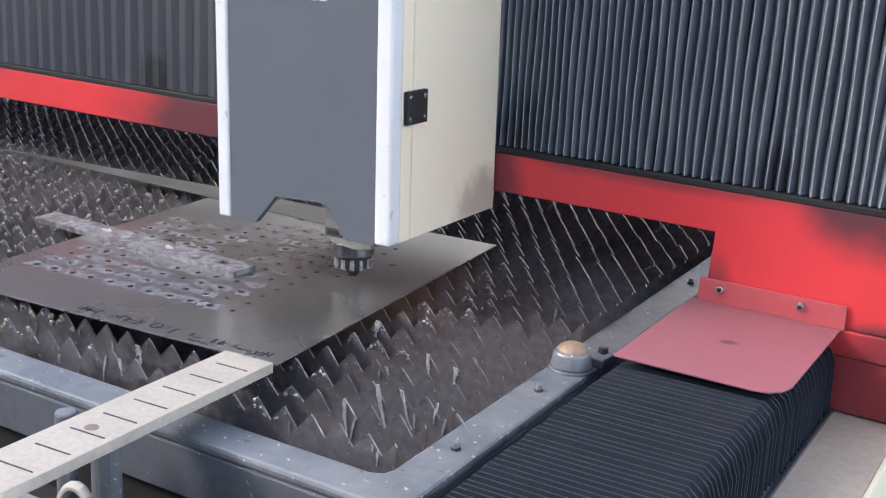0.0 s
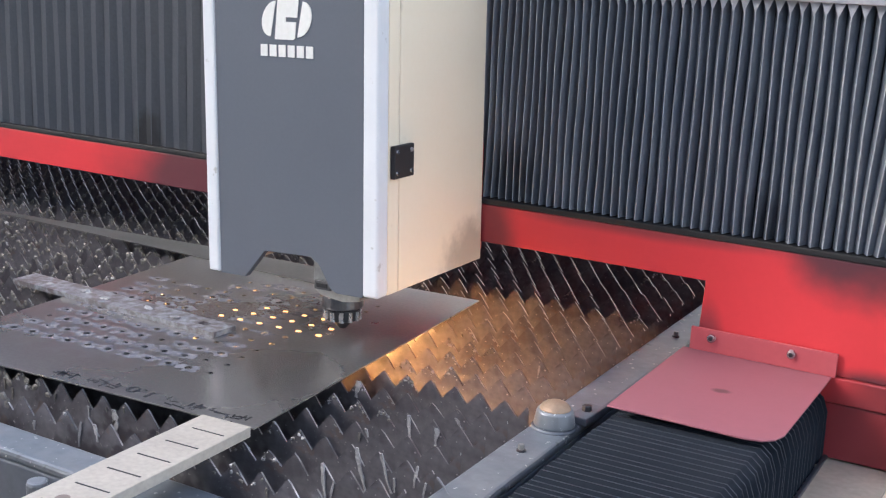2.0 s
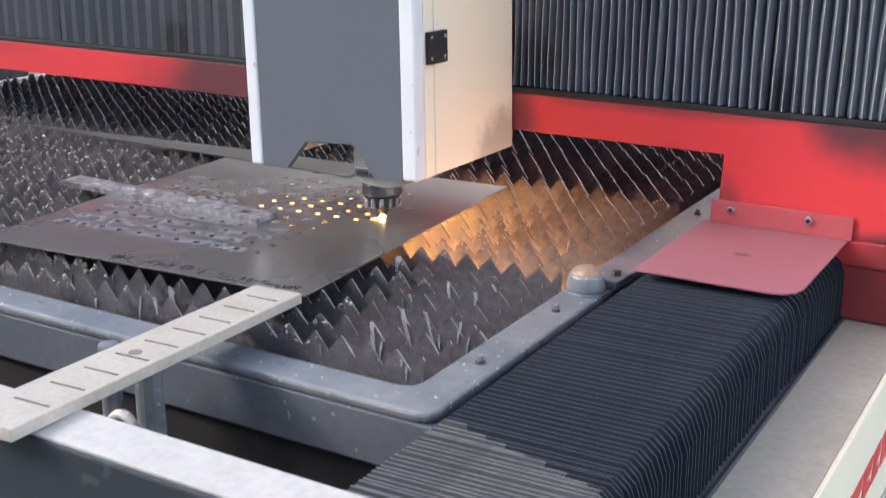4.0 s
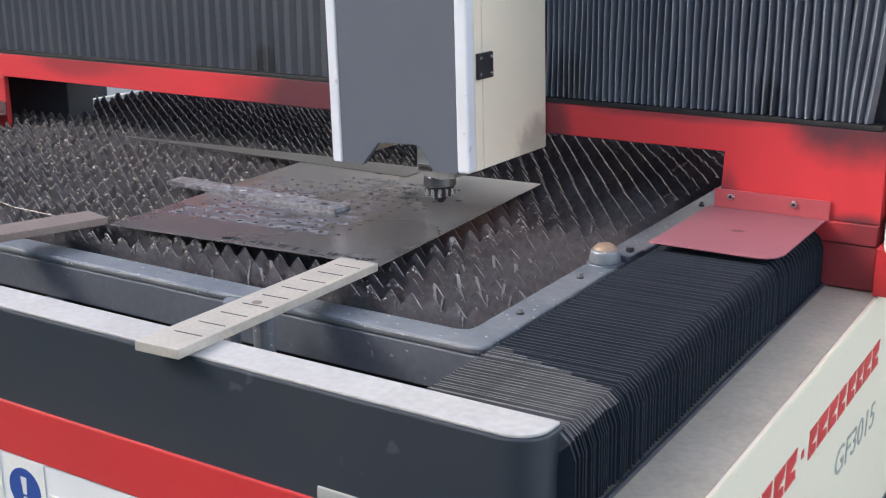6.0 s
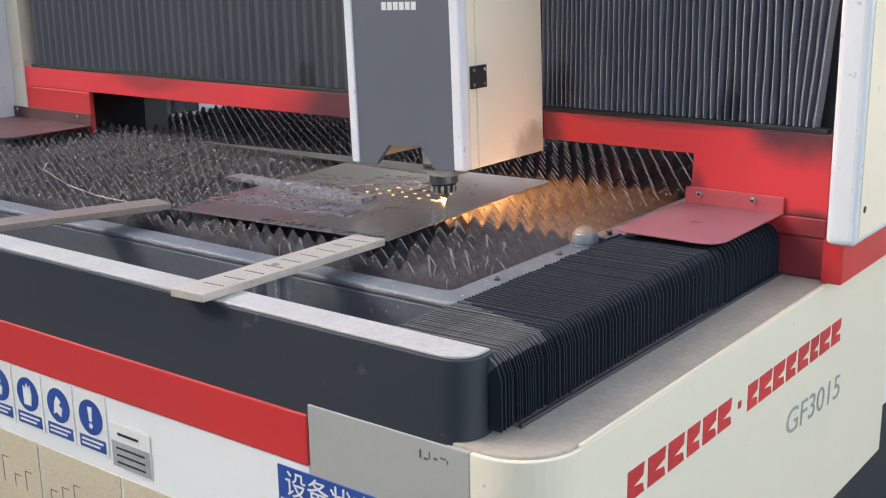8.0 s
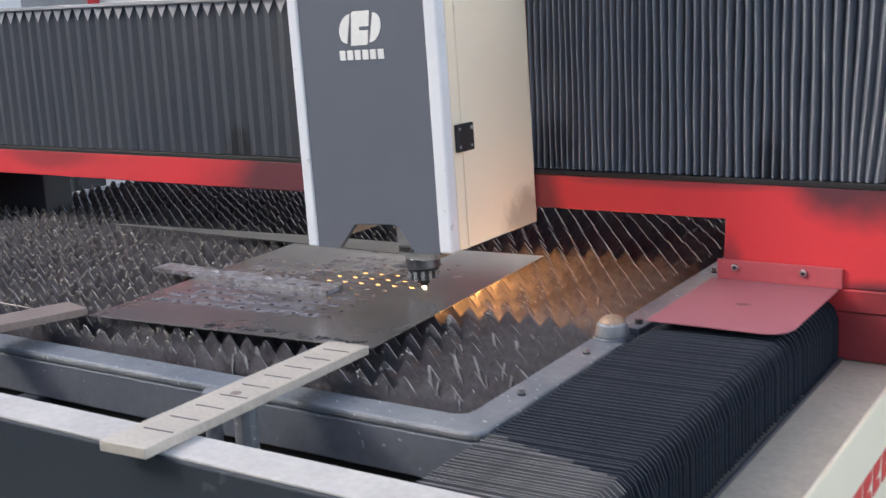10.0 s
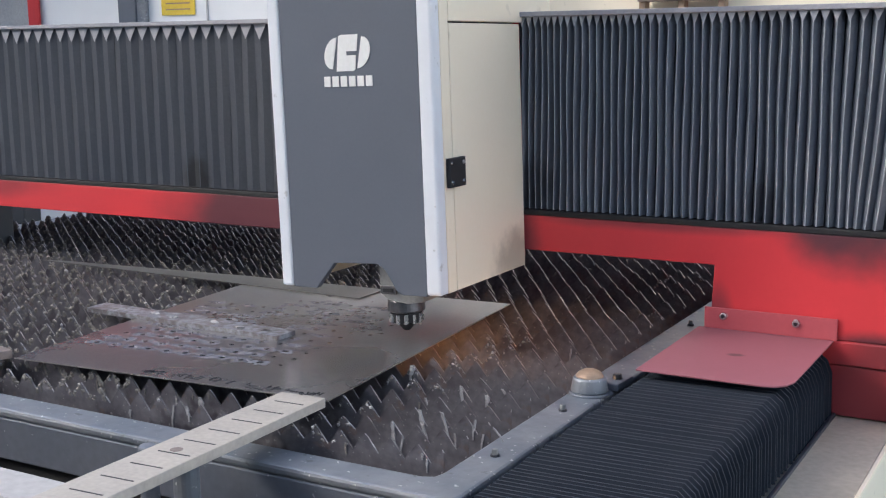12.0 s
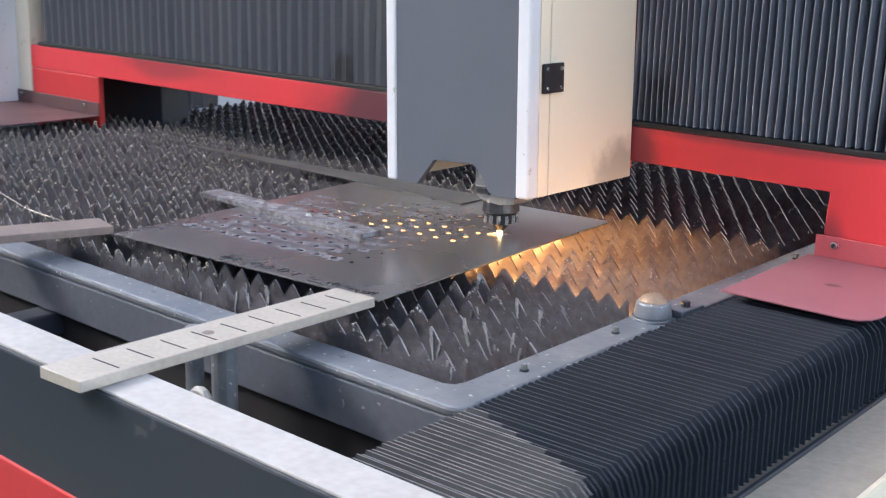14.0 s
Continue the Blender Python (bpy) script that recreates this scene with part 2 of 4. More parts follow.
YELLOW = material("yellow_sign", (.72, .52, .05), .5)
PIT = material("dark_tray", (.014, .013, .015), .7, .1, (.03, .028, .026), 10, .6, .3, 60)
SPARK_HOT = glowing("white_hot_steel", (1.0, .72, .34), 16.0)
EMBER = glowing("glowing_spatter", (1.0, .44, .13), 114.0)
HOLE_GLINT = glowing("hole_glint", (1.0, .42, .12), 1.8)
SPARK_TRAIL = glowing("spark_trail", (1.0, .48, .13), 4.0)


# ---- small builders ----
def link(name, bm, mat, parent=None, label=""):
    me = bpy.data.meshes.new(name)
    bm.normal_update()
    bm.to_mesh(me)
    bm.free()
    for m in (mat if isinstance(mat, (list, tuple)) else [mat]):
        me.materials.append(m)
    ob = new(name, me)
    if parent:
        ob.parent = parent
    if label:
        ob["label"] = label
    return ob


part = link


def thing(name, label, category, group="", kind=""):
    return tagged(new(name), label, category, group, kind)


def block(bm, x0, x1, y0, y1, z0, z1, bevel=0.0, segments=2):
    r = bmesh.ops.create_cube(bm, size=1.0, matrix=Matrix.LocRotScale(((x0 + x1) / 2, (y0 + y1) / 2, (z0 + z1) / 2), None, (x1 - x0, y1 - y0, z1 - z0)))
    if bevel:
        vs = set(r["verts"])
        es = [e for e in bm.edges if e.verts[0] in vs and e.verts[1] in vs]
        bmesh.ops.bevel(bm, geom=es, offset=bevel, segments=segments, affect="EDGES", profile=.5)
    return bm


def box(x0, x1, y0, y1, z0, z1, bevel=0.0, segments=2):
    return block(bmesh.new(), x0, x1, y0, y1, z0, z1, bevel, segments)


def prism(points, axis, a, b, bevel=0.0):
    """A flat outline drawn out along one axis from a to b; the outline's two coordinates are the other axes in order."""
    bm = bmesh.new()

    def place(p, k):
        q = list(p)
        q.insert("xyz".index(axis), k)
        return bm.verts.new(q)
    lo, hi = [place(p, a) for p in points], [place(p, b) for p in points]
    n = len(points)
    bm.faces.new(lo), bm.faces.new(list(reversed(hi)))
    for i in range(n):
        bm.faces.new((lo[i], hi[i], hi[(i + 1) % n], lo[(i + 1) % n]))
    bmesh.ops.recalc_face_normals(bm, faces=bm.faces)
    if bevel:
        bmesh.ops.bevel(bm, geom=bm.edges[:], offset=bevel, segments=2, affect="EDGES", profile=.5)
    return bm


def rod(bm, centre, r0, r1, height, turn=(0, 0, 0), segments=20, bevel=0.0):
    m = Matrix.LocRotScale(centre, Euler([radians(a) for a in turn]), None)
    r = bmesh.ops.create_cone(bm, cap_ends=True, segments=segments, radius1=r0, radius2=r1, depth=height, matrix=m)
    if bevel:
        vs = set(r["verts"])
        es = [e for e in bm.edges if e.verts[0] in vs and e.verts[1] in vs and len([f for f in e.link_faces if len(f.verts) > 4])]
        bmesh.ops.bevel(bm, geom=es, offset=bevel, segments=2, affect="EDGES", profile=.5)
    return bm


def streak(bm, a, b, r):
    """A thin tapered trail from a to b."""
    a, b = Vector(a), Vector(b)
    d = b - a
    m = Matrix.Translation((a + b) / 2) @ d.to_track_quat("Z", "Y").to_matrix().to_4x4()
    bmesh.ops.create_cone(bm, cap_ends=True, segments=5, radius1=r, radius2=r * .25, depth=d.length, matrix=m)


def lump(bm, centre, size, seed, squash=(1, 1, 1)):
    m = Matrix.LocRotScale(centre, None, [size * s for s in squash])
    r = bmesh.ops.create_icosphere(bm, subdivisions=1, radius=1, matrix=m)
    for v in r["verts"]:
        v.co += noise.noise_vector(v.co * 160 + Vector((seed, 0, 0))) * size * .45


def screw(parent, x, y, z, turn=(90, 0, 0), r=.006, mat=STEEL):
    bm = rod(bmesh.new(), (x, y, z), r, r * .85, .005, turn, 14, .0012)
    s = part("bolt", bm, mat, parent)
    off = Matrix(Euler([radians(a) for a in turn]).to_matrix().to_4x4()) @ Vector((0, 0, .0027))
    part("socket", rod(bmesh.new(), (x + off.x, y + off.y, z + off.z), r * .45, r * .45, .0016, turn, 6), BLACK, s)
    return s


for cloth in (WAY_CLOTH, WAY_DUSTY, WAY_RIDGE, WAY_RIDGE_PALE):
    cloth.node_tree.nodes["Principled BSDF"].inputs["Specular IOR Level"].default_value = .15

# ---- setting ----
tagged(link("floor", box(-9, 6, -6, 8, -.1, 0), FLOOR_GREEN), "dark green painted factory floor", "floor", kind="structure")
tagged(link("wall_north", box(-9, 6, 5.6, 5.8, 0, 5.5), WALL_WHITE), "pale plaster wall of the workshop", "wall", kind="structure")
tagged(link("wall_west", box(-9.2, -9, -6, 5.8, 0, 5.5), WALL_WHITE), "pale plaster side wall of the workshop", "wall", kind="structure")

# Out of view: added to close the hall, and it cuts light on front faces.
tagged(link("wall_south", box(-9, 6, -6.2, -6, 0, 5.5), WALL_WHITE), "unseen plaster wall added behind the work area to close the hall", "wall", kind="structure")
# unseen window wall added on the right-hand side of the hall, open where the fill light stands
for y0, y1, z0, z1 in ((-6, 8, 0, 1.0), (-6, 8, 4.2, 5.5), (-6, -4.0, 1.0, 4.2), (5.0, 8, 1.0, 4.2)):
    tagged(link("wall_east", box(5.0, 5.2, y0, y1, z0, z1), WALL_WHITE), "unseen plaster wall added round the fill light's opening", "wall", kind="structure")
window = tagged(new("added_window"), "unseen steel window frame added round the fill light", "window", kind="structure")
for y0 in (-4.0, -1.75, .5, 2.75, 4.95):
    part("window_frame", box(5.05, 5.12, y0, y0 + .05, 1.0, 4.2, .004), FRAME, window)
part("window_sill", box(4.97, 5.2, -4.0, 5.0, .98, 1.02, .004), FRAME, window)

# ---- machine base: apron, stripes, panels ----
base = thing("laser_cutter_base", "cream, red and grey enamelled base of a laser cutting machine", "machine base")
XR, XL = .310, -2.02
ZL = .794
# apron with a rounded right-hand end and a worn flat top
def apron_outline(x1, y0, y1, r, x0=XL, n=8):
    pts = [(x0, y0)]
    for i in range(n + 1):
        a = -math.pi / 2 + math.pi / 2 * i / n
        pts.append((x1 - r + r * math.cos(a), y0 + r + r * math.sin(a)))
    return pts + [(x1, y1), (x0, y1)]
part("apron", prism(apron_outline(.212, -.366, -.314, .034), "z", .772, .8885, .0025), APRON, base, "dark grey sheet-metal apron with a rounded end")
part("apron_top", prism(apron_outline(.2095, -.3635, -.316, .032), "z", .8885, .8915, .0008), APRON_TOP, base, "worn bare top edge of the apron")
part("stripe", box(XL, -.022, -.369, -.33, .709, .7755, .002), RED, base, "red enamelled stripe")
part("front_panel", box(XL, -.0225, -.366, -.33, .30, .7085, .002), WHITE, base, "white enamelled front panel")
# corner panel, wrapping from the front round to the long side
part("corner_front", box(-.020, XR - .092, -.368, -.335, .385, ZL - .004, .0015), PANEL_SHADED, base, "front of the corner panel, its enamel toned darker for shade")
cp = [(XR - .0915, -.368)]
for i in range(11):
    a = -math.pi / 2 + math.pi / 2 * i / 10
    cp.append((XR - .075 + .075 * math.cos(a), -.368 + .075 + .075 * math.sin(a)))
cp += [(XR, .80), (XR - .03, .80), (XR - .03, -.28), (XR - .0915, -.335)]
part("corner_panel", prism(cp, "z", .385, ZL - .004, .0015), PANEL_GREEN, base, "pale grey-green panel wrapping the rounded corner")
for x, z, w, h in ((.150, .772, .0025, .010), (.156, .768, .006, .0025), (.163, .773, .002, .009), (.170, .771, .005, .003), (.179, .774, .008, .002), (.188, .771, .002, .005)):
    part("scuff", box(x, x + w, -.3684, -.3679, z - h / 2, z + h / 2, .0002, 1), STEEL_DARK, base)
lg = [(.14, -.362)]
for i in range(9):
    a = -math.pi / 2 + math.pi / 2 * i / 8
    lg.append((XR - .0765 + .072 * math.cos(a), -.366 + .075 + .072 * math.sin(a)))
lg += [(XR - .0045, .795), (.14, .795)]
part("ledge", prism(lg, "z", ZL - .02, ZL, .0015), LEDGE, base, "dusty ledge beside the bellows")
# Thin pale strip stands in for the highlight on the ledge's outer edge.
part("ledge_highlight", box(XR - .0042, XR + .0004, -.29, .797, ZL - .0038, ZL + .0006, .0006), CREAM, base, "pale strip painted as the highlight on the ledge's edge")
part("side_stripe", box(.20, XR - .012, .803, 3.4, .73, .80, .002), RED, base, "red stripe along the rear body")
part("side_upper", box(.20, XR - .012, .803, 3.4, .8, .82, .002), FRAME, base, "grey rail")
part("side_body", box(.20, XR - .016, .803, 3.4, .45, .729, .002), WHITE, base, "white rear body panel")
part("plinth", box(XL + .1, XR - .12, -.28, 3.4, 0, .41, .004), APRON, base, "dark recessed plinth")
part("rear_side_panel", box(XL, XL + .03, -.33, 3.4, .3, .80, .002), PANEL_GREEN, base)
part("tray", box(XL + .03, .03, -.31, 3.3, .60, .62), PIT, base, "dark scrap tray under the slats")
part("tray_wall", box(.029, .033, -.31, 3.3, .62, .80), APRON, base)
part("well_floor", box(XL + .03, .028, -.313, -.132, .744, .760, .002), PIT, base, "dark trough floor with swarf")
part("tray_front", box(XL + .03, .028, -.120, -.112, .62, .8005), PIT, base, "dark tray wall under the front beam")
part("foot_rail", box(.2288, .2335, -.29, .70, ZL, ZL + .005, .001), APRON, base, "black strip at the bellows' foot")


def lettering(text, height, mat, m, parent, name, bold=0.0, stretch=1.0):
    cu = bpy.data.curves.new(name, "FONT")
    cu.body, cu.size, cu.extrude, cu.offset = text, height / .7, .0003, bold
    tmp = bpy.data.objects.new(name, cu)
    me = bpy.data.meshes.new_from_object(tmp)
    bpy.data.objects.remove(tmp)
    me.transform(m @ Matrix.Diagonal((stretch, 1, 1, 1)))
    me.materials.clear(), me.materials.append(mat)
    ob = new(name, me)
    ob.parent = parent
    return ob


# brand lettering on the side as plain bars, model mark below it
y = -.184
for w, gap in ((.040, .010), (.045, .008), (.043, .009), (.036, .009), (.040, .006), (.042, .022), (.010, .022), (.034, .006), (.045, .006), (.042, .007), (.038, .009), (.043, .008), (.034, .006), (.045, .007), (.042, .008)):
    zc, h = .7015 - .006 * (y + .184), .0385
    if w < .02:
        part("lettering_bar", box(XR, XR + .0008, y, y + w, zc - .005, zc + .005), TEXT_RED, base)
    else:
        part("lettering_bar", prism([(y, zc - h / 2), (y + w, zc - h / 2), (y + w * .93, zc - h / 2 + .012), (y + w * .35, zc - .004), (y + w * .95, zc + .003), (y + w, zc + h / 2), (y, zc + h / 2)], "x", XR, XR + .0008), TEXT_RED, base)
    y += w + gap
lettering("GF3015", .0405, TEXT_GREY, pose(XR + .0004, .308, .587, 90, 0, 90) @ pose(0, 0, 0, 0, 0, -2.6), base, "model_mark", 0, 1.30)


# ---- signs on the front panel ----
def round_sign(x, z, mark):
    s = thing("safety_sign", "blue and white mandatory safety sticker on the front panel", "sign", "safety stickers")
    part("backing", box(x - .036, x + .036, -.3672, -.3662, .612, .706), PAPER, s)
    part("disc", rod(bmesh.new(), (x, -.3675, .667), .027, .027, .0008, (90, 0, 0), 32), BLUE, s)
    part("caption", box(x - .030, x + .030, -.3679, -.3671, .617, .636), BLUE, s)
    for k in range(2):
        part("caption_bar", box(x - .025, x + .025 - .008 * k, -.3683, -.3678, .629 - k * .007, .632 - k * .007), PAPER, s)
    if mark == "point":
        part("mark", prism([(x - .005, .683), (x + .005, .683), (x + .003, .661), (x - .003, .661)], "y", -.3684, -.3677), PAPER, s)
        part("mark", rod(bmesh.new(), (x, -.368, .654), .004, .004, .0008, (90, 0, 0), 16), PAPER, s)
    elif mark == "glove":
        part("mark", prism([(x - .010, .650), (x + .008, .650), (x + .011, .668), (x + .008, .684), (x + .004, .676), (x, .686), (x - .004, .676), (x - .010, .680)], "y", -.3684, -.3677), PAPER, s)
    else:
        part("mark", prism([(x - .012, .652), (x - .004, .656), (x + .006, .650), (x + .010, .664), (x + .002, .668), (x + .008, .674), (x - .002, .682), (x - .008, .672)], "y", -.3684, -.3677), PAPER, s)


for x, mark in ((-.685, "arrow"), (-.609, "glove"), (-.532, "arrow"), (-.455, "point")):
    round_sign(x, .667, mark)
nt = thing("notice", "small white and grey printed notice on the front panel", "notice")
part("sheet", box(-.412, -.325, -.3675, -.3662, .604, .671), PAPER, nt)
part("panel", box(-.410, -.327, -.3680, -.3674, .606, .645), PAPER_GREY, nt)
for k in range(3):
    part("text_bar", box(-.400, -.338, -.3684, -.3679, .612 + .011 * k, .615 + .011 * k), INK, nt)
part("text_bar", box(-.395, -.350, -.3680, -.3674, .655, .659), INK, nt)
ss = thing("status_sign", "blue status sign with white Chinese lettering", "sign")
part("plate", box(-.074, .20, -.3705, -.3685, .46, .700, .0006), BLUE, ss)
part("rule", box(-.070, .196, -.3709, -.3704, .655, .6565), PAPER, ss)
lettering("设备状态", .026, PAPER, pose(-.062, -.3708, .665, 90, 0, 0), ss, "lettering")
for x0, x1 in ((-.78, -.60), (-.595, -.40), (-.394, -.24)):
    b = thing("diagram_board", "beige board with thin line diagrams on the front panel", "notice board", "diagram boards")
    part("board", box(x0, x1, -.3675, -.3662, .44, .590, .0005), CARD_BEIGE, b)
    for k in range(5):
        xa = x0 + .02 + .03 * k
        part("line", box(xa, xa + .018, -.3679, -.3674, .52 + .012 * (k % 3), .521 + .012 * (k % 3)), INK, b)
        part("line", box(xa, xa + .001, -.3679, -.3674, .50, .52 + .012 * (k % 3)), INK, b)

# ---- cutting bed ----
SLAT_Y, PITCH, TOOTH, ROWS_OF_SLATS = -.069, .0475, .0300, 66
TIP_X, TIP_Z = -.196, .8845
bed = thing("cutting_bed", "grey steel bed frame filled with scorched sawtooth slats", "cutting bed")
part("front_beam", box(-1.69, .028, -.1315, -.0885, .801, .8505, .002, 2), FRAME_BEAM, bed, "grey painted front beam")
part("right_rail", box(-.017, .0275, -.088, 3.1, .801, .8505, .002, 2), FRAME, bed, "grey painted side rail")
part("left_rail", box(-1.69, -1.6325, -.088, 3.1, .801, .8505, .002, 2), FRAME, bed, "grey painted side rail")
ft = [(-1.69, -.132), (.012, -.132), (.023, -.128), (.028, -.117), (.028, 3.1), (-.0175, 3.1), (-.0175, -.072), (-.0205, -.083), (-.031, -.088), (-1.618, -.088), (-1.629, -.083), (-1.632, -.072), (-1.632, 3.1), (-1.69, 3.1)]
part("frame_top", prism(ft, "z", .8507, .8612, .0036), FRAME_TOP, bed, "scuffed pale top of the bed frame")
part("back_beam", box(-1.69, .042, 3.1, 3.15, .752, .8595, .006), FRAME, bed)
for x in (-.66, -1.26):
    part("stay", box(x - .02, x + .02, -.314, -.10, .770, .8008, .003), APRON, bed, "dark cross stay in the trough")
for x, r in ((-.236, .0128), (-.284, .0095)):
    part("pipe", rod(bmesh.new(), (x, -.185, .820), r, r, .120, (0, 0, 0), 18, .003), FRAME_TOP, bed, "pale grey pipe standing in the trough")
bm = bmesh.new()
rings = []
for k in range(13):
    a = math.pi * k / 12
    out = Vector((-math.cos(a), 0, math.sin(a)))
    rings.append([bm.verts.new(Vector((-.262, -.195, .762)) + Vector((out.x * .026, 0, out.z * .056)) + out * .0052 * math.cos(b) + Vector((0, .0052 * math.sin(b), 0))) for b in [math.pi * j / 5 for j in range(10)]])
for a, b in zip(rings, rings[1:]):
    for j in range(10):
        bm.faces.new((a[j], a[(j + 1) % 10], b[(j + 1) % 10], b[j]))
bmesh.ops.recalc_face_normals(bm, faces=bm.faces)
part("hose", bm, APRON_TOP, bed, "pale curved hose")
for yb in (-.010, .153, .601, .80, .98):
    bm = rod(bmesh.new(), (.006, yb, .8665), .0046, .0046, .002, (0, 0, 0), 16)
    w = part("washer", bm, STEEL_DARK, bed)
    part("bolt_head", rod(bmesh.new(), (.006, yb, .870), .0034, .0031, .006, (0, 0, 0), 6, .0008), ALUMINIUM, w)
    w.location.z = -.0042

buffer = thing("limit_buffer", "grey round buffer with a rusty domed cap on the rail", "buffer")
bm = rod(bmesh.new(), (.006, .229, .8622), .0245, .0235, .0035, (0, 0, 0), 28, .0012)
part("flange", bm, FRAME, buffer)
part("body", rod(bmesh.new(), (.006, .229, .8725), .0222, .0188, .018, (0, 0, 0), 32, .0025), FRAME_TOP, buffer)
bm = bmesh.new()
bmesh.ops.create_uvsphere(bm, u_segments=28, v_segments=12, radius=.0165, matrix=Matrix.LocRotScale((.006, .229, .8800), None, (1, 1, .62)))
part("cap", bm, CAP_RUST, buffer, "rusty domed cap")
part("bracket", prism([(.012, .250), (.034, .246), (.036, .292), (.016, .294)], "z", .8612, .8700, .0015), FRAME, buffer, "grey bracket behind the buffer")
part("pin", rod(bmesh.new(), (.024, .270, .8730), .0055, .0050, .007, (0, 0, 0), 6, .001), STEEL_DARK, buffer)

# ---- work pieces on the slats ----
SHEET_TURN, SHEET_Z = 4.2, .8855
SHEET_AT = (-.198, -.004)
ca, sa = math.cos(radians(SHEET_TURN)), math.sin(radians(SHEET_TURN))


def on_sheet(u, v, z=0.0):
    """A place on the sheet: u to its left edge, v to its far edge, from its near right corner."""
    return (SHEET_AT[0] - u * ca - v * sa, SHEET_AT[1] - u * sa + v * ca, SHEET_Z + z)


sheet = thing("steel_sheet", "grey steel sheet with rows of freshly cut holes and heat stains", "steel sheet")
NU, NV, PU, PV = 16, 18, .0280, .0285
bm = bmesh.new()
grid, rng = {}, random.Random(4)
def corner(i, j):
    if (i, j) not in grid:
        grid[i, j] = bm.verts.new(on_sheet(i * PU, j * PV))
    return grid[i, j]
for i in range(NU):
    for j in range(NV):
        c = [corner(i, j), corner(i + 1, j), corner(i + 1, j + 1), corner(i, j + 1)]
        holed = 3 <= i <= 14 and 3 <= j <= 14 and not (i > 10 and j > 12) and not (i <= 3 and j < 9)
        if not holed:
            bm.faces.new(c)
            continue
        u, v = (i + .5) * PU + rng.uniform(-.001, .001), (j + .5) * PV + rng.uniform(-.001, .001)
        ring = [bm.verts.new(on_sheet(u + .0036 * math.cos(a), v + .0036 * math.sin(a))) for a in [math.pi * (-.75 + .25 * k) for k in range(8)]]
        for k in range(4):
            a, b = c[k], c[(k + 1) % 4]
            r0, r1, r2 = ring[2 * k], ring[(2 * k + 1) % 8], ring[(2 * k + 2) % 8]
            bm.faces.new((a, b, r2, r1)), bm.faces.new((a, r1, r0))
bmesh.ops.recalc_face_normals(bm, faces=bm.faces)
if sum(f.normal.z for f in bm.faces) < 0:
    bmesh.ops.reverse_faces(bm, faces=bm.faces)
r = bmesh.ops.extrude_face_region(bm, geom=bm.faces[:])
bmesh.ops.translate(bm, verts=[g for g in r["geom"] if isinstance(g, bmesh.types.BMVert)], vec=(0, 0, .0016))
bmesh.ops.recalc_face_normals(bm, faces=bm.faces)
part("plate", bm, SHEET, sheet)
# pale spatter burnt round the first rows of holes
rng = random.Random(17)
bm = bmesh.new()
for i in range(5, 15):
    for j in range(3, 15):
        holed = not (i > 10 and j > 12)
        if not holed or rng.random() < (.08 if j < 8 and i > 6 else .40):
            continue
        for ring_no in range(rng.choice((1, 2, 3))):
            u, v = (i + .5) * PU + ring_no * rng.uniform(-.010, .010), (j + .5) * PV + ring_no * rng.uniform(-.008, .008)
            inner = .0048 if ring_no == 0 else .0004
            n = 17
            radii = [inner + rng.uniform(.0010, .0105) * (1 if ring_no == 0 else .6) for k in range(n)]
            a0 = [bm.verts.new(on_sheet(u + inner * math.cos(2 * math.pi * k / n), v + inner * math.sin(2 * math.pi * k / n), .00175)) for k in range(n)]
            a1 = [bm.verts.new(on_sheet(u + r0 * 1.25 * math.cos(2 * math.pi * k / n), v + r0 * .9 * math.sin(2 * math.pi * k / n), .00170)) for k, r0 in enumerate(radii)]
            for k in range(n):
                bm.faces.new((a0[k], a1[k], a1[(k + 1) % n], a0[(k + 1) % n]))
tagged(part("spatter", bm, SPATTER, sheet, "pale burnt spatter round the holes"), kind="stuff")
SW, SL = NU * PU, NV * PV
for a, b in (((0, 0), (SW, 0)), ((0, 0), (0, SL))):
    p, q = on_sheet(*a), on_sheet(*b)
    bm = bmesh.new()
    d = Vector(q) - Vector(p)
    bmesh.ops.create_cube(bm, size=1, matrix=Matrix.Translation((Vector(p) + Vector(q)) / 2 + Vector((0, 0, .0008))) @ Matrix.Rotation(math.atan2(d.y, d.x), 4, "Z") @ Matrix.Diagonal((d.length, .0008, .0014, 1)))
    part("cut_edge", bm, SHEET_EDGE, sheet, "bright sheared edge")
# marker scrawl that cannot be read
rng = random.Random(12)
for g0, g1, low, high in ((.018, .062, .008, .022), (.066, .116, .004, .024), (.176, .214, .006, .024), (.220, .258, .006, .024)):
    # each character: a loop of slanted bars and cross strokes
    for k in range(9):
        u, v = rng.uniform(g0, g1), rng.uniform(low, high - .004)
        du, dv = (rng.uniform(-.002, .003), rng.uniform(.006, .014)) if k % 2 else (rng.uniform(.008, .020), rng.uniform(-.003, .003))
        p, q = Vector(on_sheet(u, v, .0018)), Vector(on_sheet(min(u + du, g1 + .004), min(v + dv, high), .0018))
        bm = bmesh.new()
        d = q - p
        bmesh.ops.create_cube(bm, size=1, matrix=Matrix.Translation((p + q) / 2) @ Matrix.Rotation(math.atan2(d.y, d.x), 4, "Z") @ Matrix.Diagonal((d.length, .0021, .0003, 1)))
        part("marker_bar", bm, INK, sheet)
lettering("1.0", .015, INK, pose(*on_sheet(.128, .022, .0018), 0, 0, 180 + SHEET_TURN - 6), sheet, "marker_figures", 0, 1.5)

off = thing("offcut_strip", "long thin steel offcut lying on the slats", "steel strip")
